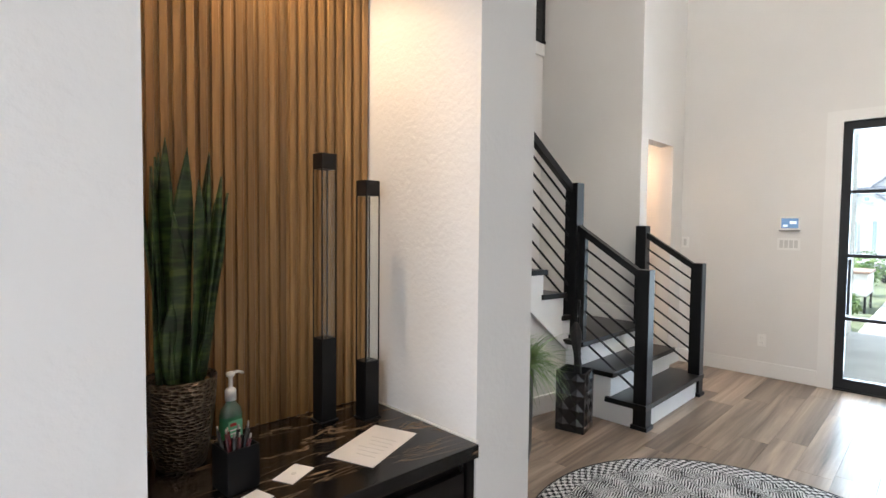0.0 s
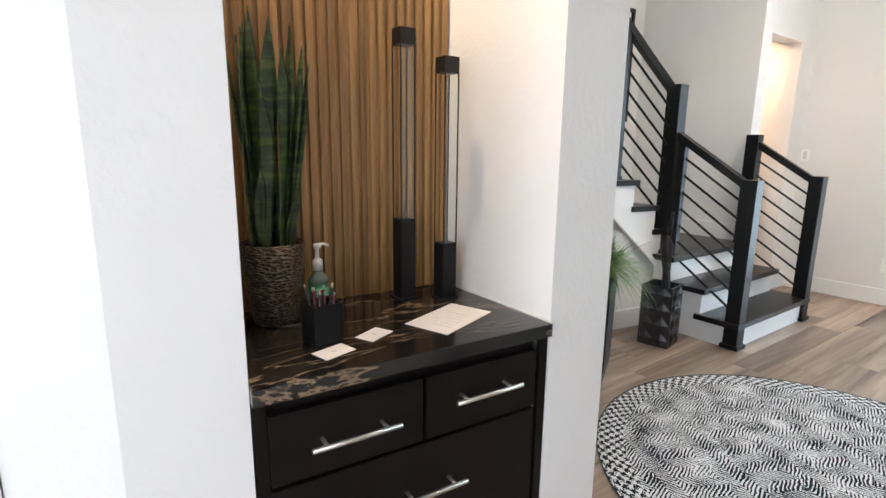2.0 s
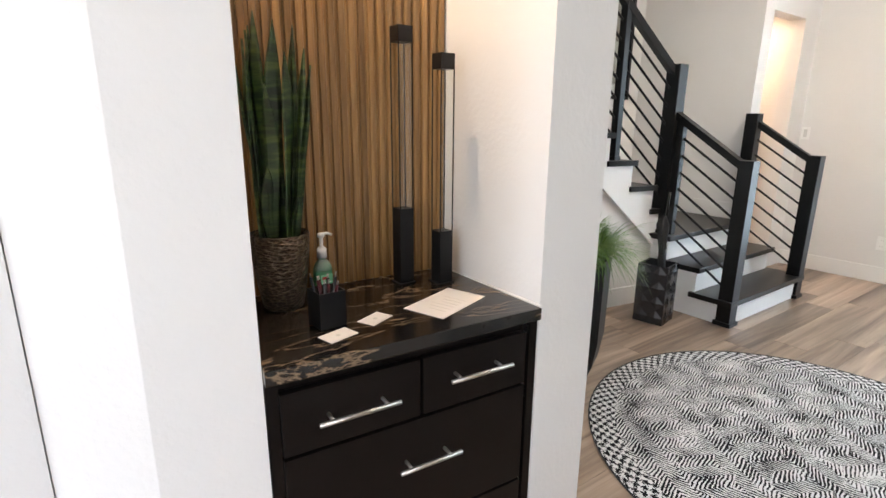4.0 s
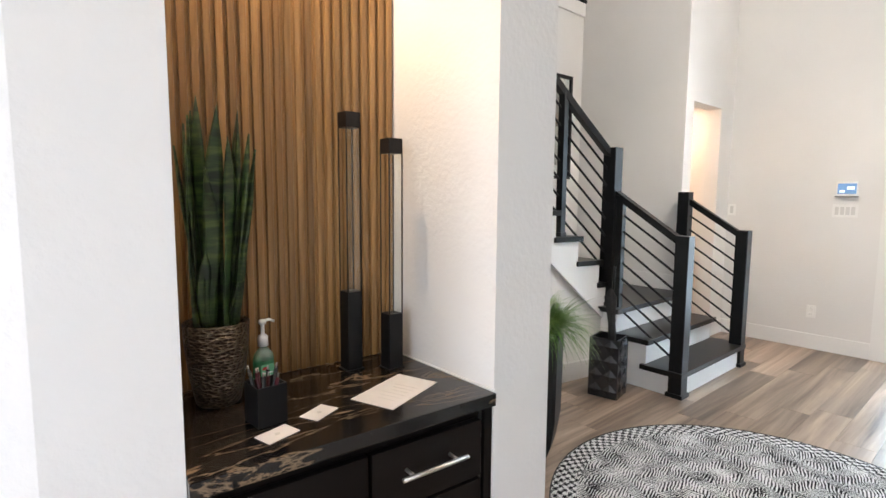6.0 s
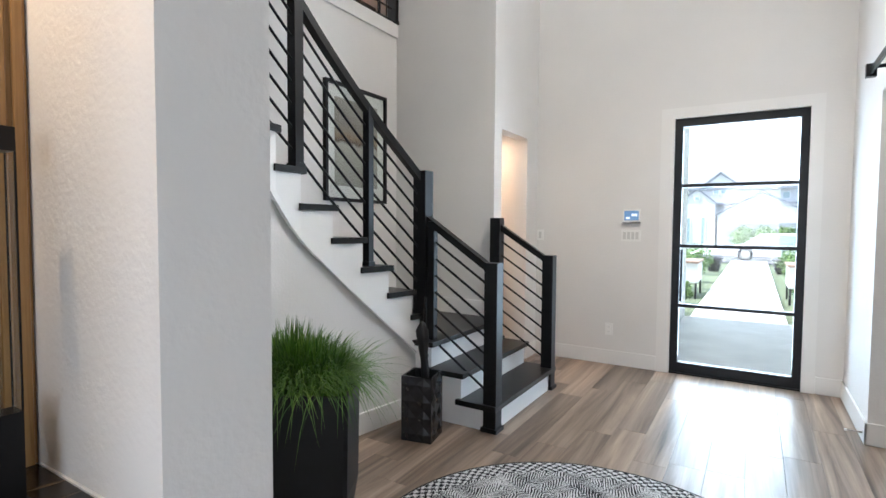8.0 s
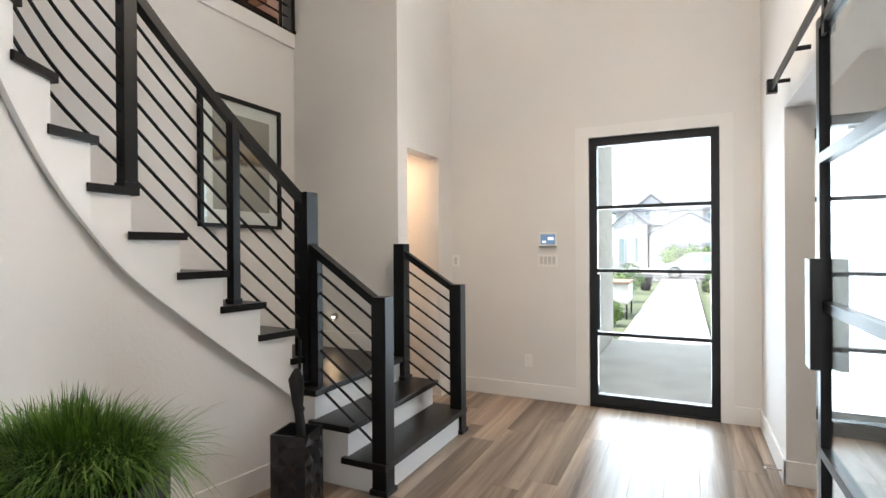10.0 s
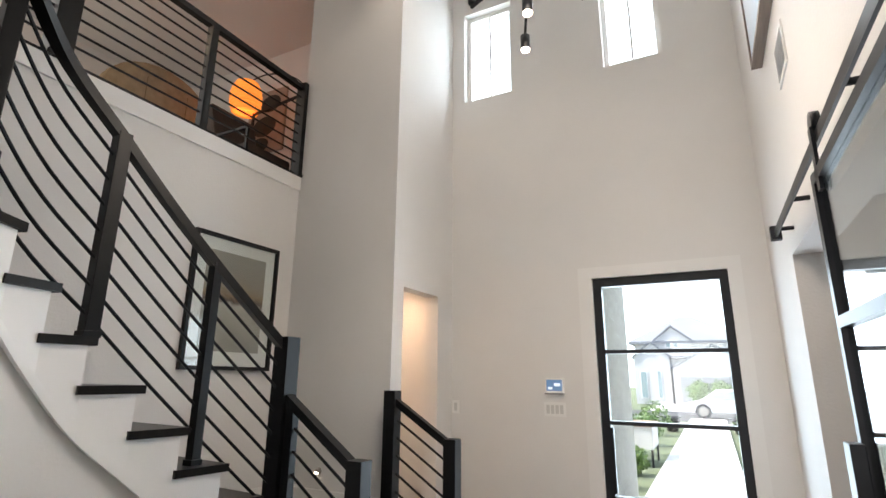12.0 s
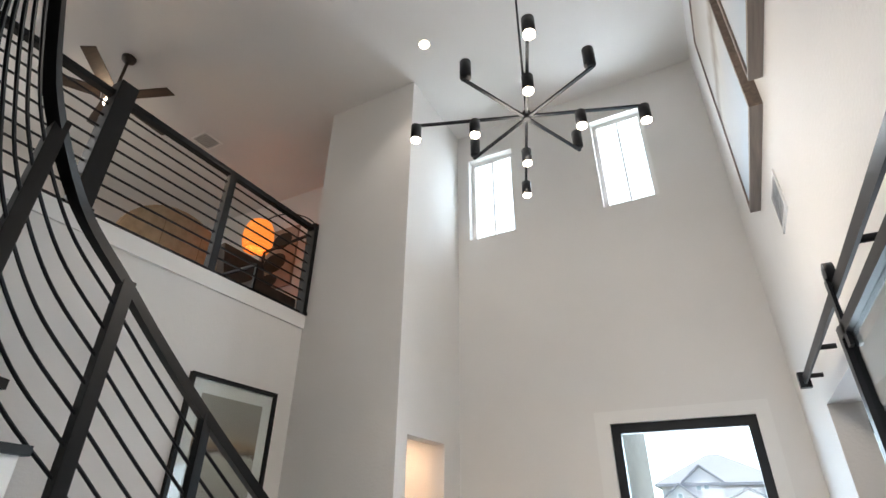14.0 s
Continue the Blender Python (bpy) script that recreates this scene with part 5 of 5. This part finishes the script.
k = 0
for x, y, r in ((-1.15, 11.2, 0.42), (-0.95, 12.6, 0.3), (-1.35, 15.5, 0.55), (-1.2, 17.5, 0.5), (-1.3, 20.5, 0.6), (1.55, 12.4, 0.42), (1.3, 14.0, 0.3), (1.5, 16.6, 0.55), (1.45, 19.5, 0.55), (1.6, 22.5, 0.6)):
    k += 1
    bush("shrub", "rounded bright green garden shrub", x, y, -0.30, r, r, r * 0.95, 700, k)
for x in (-0.4, 0.9, 2.2, 3.4):
    k += 1
    bush("hedge", "leafy green hedge before the garage", x, 41.0, -0.30, 0.9, 0.7, 0.95, 700, k, 0.12)


def planter_box(x):
    p = thing("garden_planter", "white garden planter with dark metal legs", "planter", (x, 14.2, -0.30), group="garden planters")
    part("trough", box(bmesh.new(), -0.35, 0.35, -0.6, 0.6, 0.35, 0.8, 0.02), STUCCO, p)
    part("rim", box(bmesh.new(), -0.38, 0.38, -0.63, 0.63, 0.8, 0.85, 0.01), varied("terracotta_rim", (0.3, 0.2, 0.15), 0.8, 0.2), p)
    for sx in (-0.32, 0.32):
        for sy in (-0.57, 0.57):
            part("leg", boxes((sx - 0.02, sx + 0.02, sy - 0.02, sy + 0.02, 0, 0.35)), IRON, p)


planter_box(-1.05)
planter_box(1.35)

def garden_bowl(x):
    b = thing("garden_bowl", "dark tapered garden bowl planter beside the path", "planter", (x, 22.0, -0.30), group="garden bowls")
    part("bowl", lathe(bmesh.new(), [(0.16, 0.0), (0.17, 0.02), (0.31, 0.44), (0.34, 0.5), (0.30, 0.5), (0.27, 0.44)], 24), CHARCOAL, b, "", True)
    part("soil", lathe(bmesh.new(), [(0.275, 0.43), (0.01, 0.46)], 20), SOIL, b)


for x in (-0.90, 1.20):
    garden_bowl(x)

house = thing("house", "white two storey house with grey hipped and gabled roof", "house", (0, 44.0, -0.30))
part("wall", boxes((-4.6, 6.0, 0, 8, 0, 4.45), (-4.62, -2.15, -1.2, 0, 0, 3.35), (-2.15, 6.0, -0.6, 0, 0, 3.25), (-1.95, 3.4, -2.0, -0.6, 0, 2.55)), STUCCO, house)


def gable(x0, x1, y0, y1, z, h, over=0.35):
    bm = bmesh.new()
    xm = (x0 + x1) / 2
    A = [bm.verts.new(p) for p in ((x0 - over, y0 - over, z - 0.12), (xm, y0 - over, z + h), (x1 + over, y0 - over, z - 0.12))]
    B = [bm.verts.new((v.co.x, y1, v.co.z)) for v in A]
    A2 = [bm.verts.new((v.co.x, v.co.y, v.co.z + 0.15)) for v in A]
    B2 = [bm.verts.new((v.co.x, v.co.y, v.co.z + 0.15)) for v in B]
    for i in (0, 1):
        bm.faces.new((A[i], A[i + 1], B[i + 1], B[i]))
        bm.faces.new((A2[i], B2[i], B2[i + 1], A2[i + 1]))
        bm.faces.new((A[i], A2[i], A2[i + 1], A[i + 1]))
    bm.faces.new((A[0], B[0], B2[0], A2[0]))
    bm.faces.new((A[2], A2[2], B2[2], B[2]))
    bmesh.ops.recalc_face_normals(bm, faces=bm.faces)
    return bm


def tri(x0, x1, y, z, h):
    bm = bmesh.new()
    a = [bm.verts.new(p) for p in ((x0, y, z), (x1, y, z), ((x0 + x1) / 2, y, z + h))]
    b = [bm.verts.new((v.co.x, y + 0.1, v.co.z)) for v in a]
    bm.faces.new(a)
    bm.faces.new(b[::-1])
    for i in range(3):
        bm.faces.new((a[i], b[i], b[(i + 1) % 3], a[(i + 1) % 3]))
    bmesh.ops.recalc_face_normals(bm, faces=bm.faces)
    return bm


def hip(x0, x1, y0, y1, z, xm, ym, top):
    bm = bmesh.new()
    base = [bm.verts.new(p) for p in ((x0, y0, z), (x1, y0, z), (x1, y1, z), (x0, y1, z))]
    low = [bm.verts.new((v.co.x, v.co.y, z - 0.18)) for v in base]
    peak = [bm.verts.new((xm, ym, top)), bm.verts.new((xm + 0.8, ym, top))]
    bm.faces.new((base[0], base[1], peak[1], peak[0]))
    bm.faces.new((base[1], base[2], peak[1]))
    bm.faces.new((base[2], base[3], peak[0], peak[1]))
    bm.faces.new((base[3], base[0], peak[0]))
    for k in range(4):
        bm.faces.new((base[k], base[(k + 1) % 4], low[(k + 1) % 4], low[k]))
    bm.faces.new(low)
    bmesh.ops.recalc_face_normals(bm, faces=bm.faces)
    return bm


part("roof", hip(-5.0, 3.2, -0.4, 8.4, 4.55, -1.45, 3.6, 6.75), ROOFM, house, "grey shingle hipped roof")
part("roof", hip(3.2, 6.6, -0.4, 8.4, 4.5, 4.4, 4.0, 5.9), ROOFM, house, "grey shingle hipped roof")
part("bay", boxes((-3.15, -0.7, -0.3, 0, 3.3, 4.6)), STUCCO, house)
part("roof", gable(-3.15, -0.7, -0.3, 2.5, 4.62, 0.98, 0.12), ROOFM, house, "grey shingle gable roof")
part("gable_wall", tri(-3.15, -0.7, -0.3, 4.6, 0.95), STUCCO, house)
part("roof", gable(-4.62, -2.15, -1.2, 0.1, 3.35, 1.05, 0.12), ROOFM, house, "grey shingle gable roof")
part("gable_wall", tri(-4.62, -2.15, -1.2, 3.35, 1.02), STUCCO, house)
part("roof", gable(-1.95, 3.4, -2.0, 0.2, 2.55, 1.5, 0.12), ROOFM, house, "grey shingle gable roof")
part("gable_wall", tri(-1.95, 3.4, -2.0, 2.55, 1.45), STUCCO, house)
part("eave", box(bmesh.new(), -2.15, 6.2, -1.0, 0.0, 3.25, 3.42, 0.02), ROOFM, house, "grey shingle eave over the garage")
garage = part("garage_door", boxes((-1.55, 2.9, -2.06, -2.0, 0, 1.95)), varied("garage_grey", (0.34, 0.35, 0.36), 0.6, 0.1), house, "grey garage door")
for k in range(4):
    part("panel", boxes((-1.5, 2.85, -2.08, -2.06, 0.05 + 0.48 * k, 0.46 + 0.48 * k)), garage.data.materials[0], garage)
WGL = mat("far_window", (0.34, 0.42, 0.43), 0.1)
for x0, x1, z0, z1, y in ((-4.25, -3.75, 0.4, 2.35, -1.2), (-3.1, -2.75, 0.4, 2.4, -1.2), (-2.4, -1.98, 4.05, 4.6, -0.3), (-1.92, -1.5, 4.05, 4.6, -0.3), (-3.56, -3.18, 3.55, 3.92, -1.2), (0.5, 0.9, 2.85, 3.2, -2.0), (0.3, 0.75, 3.65, 4.2, 0), (0.85, 1.3, 3.65, 4.2, 0), (1.9, 2.4, 3.65, 4.2, 0)):
    wv = part("window", boxes((x0, x1, y - 0.06, y, z0, z1)), TRIM, house)
    part("pane", boxes((x0 + 0.06, x1 - 0.06, y - 0.08, y - 0.06, z0 + 0.06, z1 - 0.06)), WGL, wv)

car = thing("car", "white parked sedan on the street", "car", (1.4, 29.5, -0.27))
bm = bmesh.new()
prof = [(-2.2, 0.3), (-2.25, 0.62), (-1.5, 0.80), (-0.8, 1.28), (0.5, 1.33), (1.35, 0.92), (2.1, 0.82), (2.25, 0.5), (2.2, 0.3)]
lf = [bm.verts.new((x, -0.86 + (0.1 if z > 1 else 0), z)) for x, z in prof]
rt = [bm.verts.new((x, 0.86 - (0.1 if z > 1 else 0), z)) for x, z in prof]
bm.faces.new(lf)
bm.faces.new(rt[::-1])
for i in range(len(prof)):
    bm.faces.new((lf[i], rt[i], rt[(i + 1) % len(prof)], lf[(i + 1) % len(prof)]))
bmesh.ops.recalc_face_normals(bm, faces=bm.faces)
part("body", bm, mat("car_white", (0.75, 0.75, 0.75), 0.2), car)
bm = bmesh.new()
pp = [bm.verts.new(p) for p in ((-1.2, -0.865, 0.86), (-0.75, -0.775, 1.22), (0.45, -0.765, 1.26), (1.1, -0.865, 0.9))]
q = [bm.verts.new(v.co + Vector((0, -0.02, 0))) for v in pp]
bm.faces.new(q)
for i in range(4):
    bm.faces.new((pp[i], pp[(i + 1) % 4], q[(i + 1) % 4], q[i]))
bmesh.ops.recalc_face_normals(bm, faces=bm.faces)
part("side_window", bm, WGL, car)
for x in (-1.4, 1.4):
    for y in (-0.80, 0.80):
        bm = lathe(bmesh.new(), [(0.2, -0.1), (0.33, -0.09), (0.33, 0.09), (0.2, 0.1)], 24)
        bm.transform(Matrix.Translation((x, y, 0.33)) @ Matrix.Rotation(radians(90), 4, 'X'))
        tyre = part("tyre", bm, mat("tyre_rubber", (0.02, 0.02, 0.02), 0.8), car)
        bm = lathe(bmesh.new(), [(0.2, -0.11), (0.05, -0.115), (0.05, 0.115), (0.2, 0.11)], 16)
        bm.transform(Matrix.Translation((x, y, 0.33)) @ Matrix.Rotation(radians(90), 4, 'X'))
        part("rim", bm, NICKEL, tyre, "silver wheel rim")

# ---- floor planks ----
PW, PL = 0.182, 1.22
base_floor = bpy.data.objects["floor"]


def plank_mesh(length):
    bm = box(bmesh.new(), 0.0006, PW - 0.0006, 0.0006, length - 0.0006, -0.012, 0.0, 0.0012)
    me = bpy.data.meshes.new("plank")
    bm.to_mesh(me)
    bm.free()
    me.materials.append(PLANK)
    return me


whole = plank_mesh(PL)
rnd = random.Random(11)
x = -2.9
while x < 4.4:
    y = -4.6 - rnd.random() * PL
    while y < YF - 0.05:
        a, b = max(y, -4.6), min(y + PL, YF)
        o = new("plank", whole if b - a > PL - 0.001 else plank_mesh(b - a))
        o.parent = base_floor
        o.location = (x, a, 0)
        y += PL
    x += PW
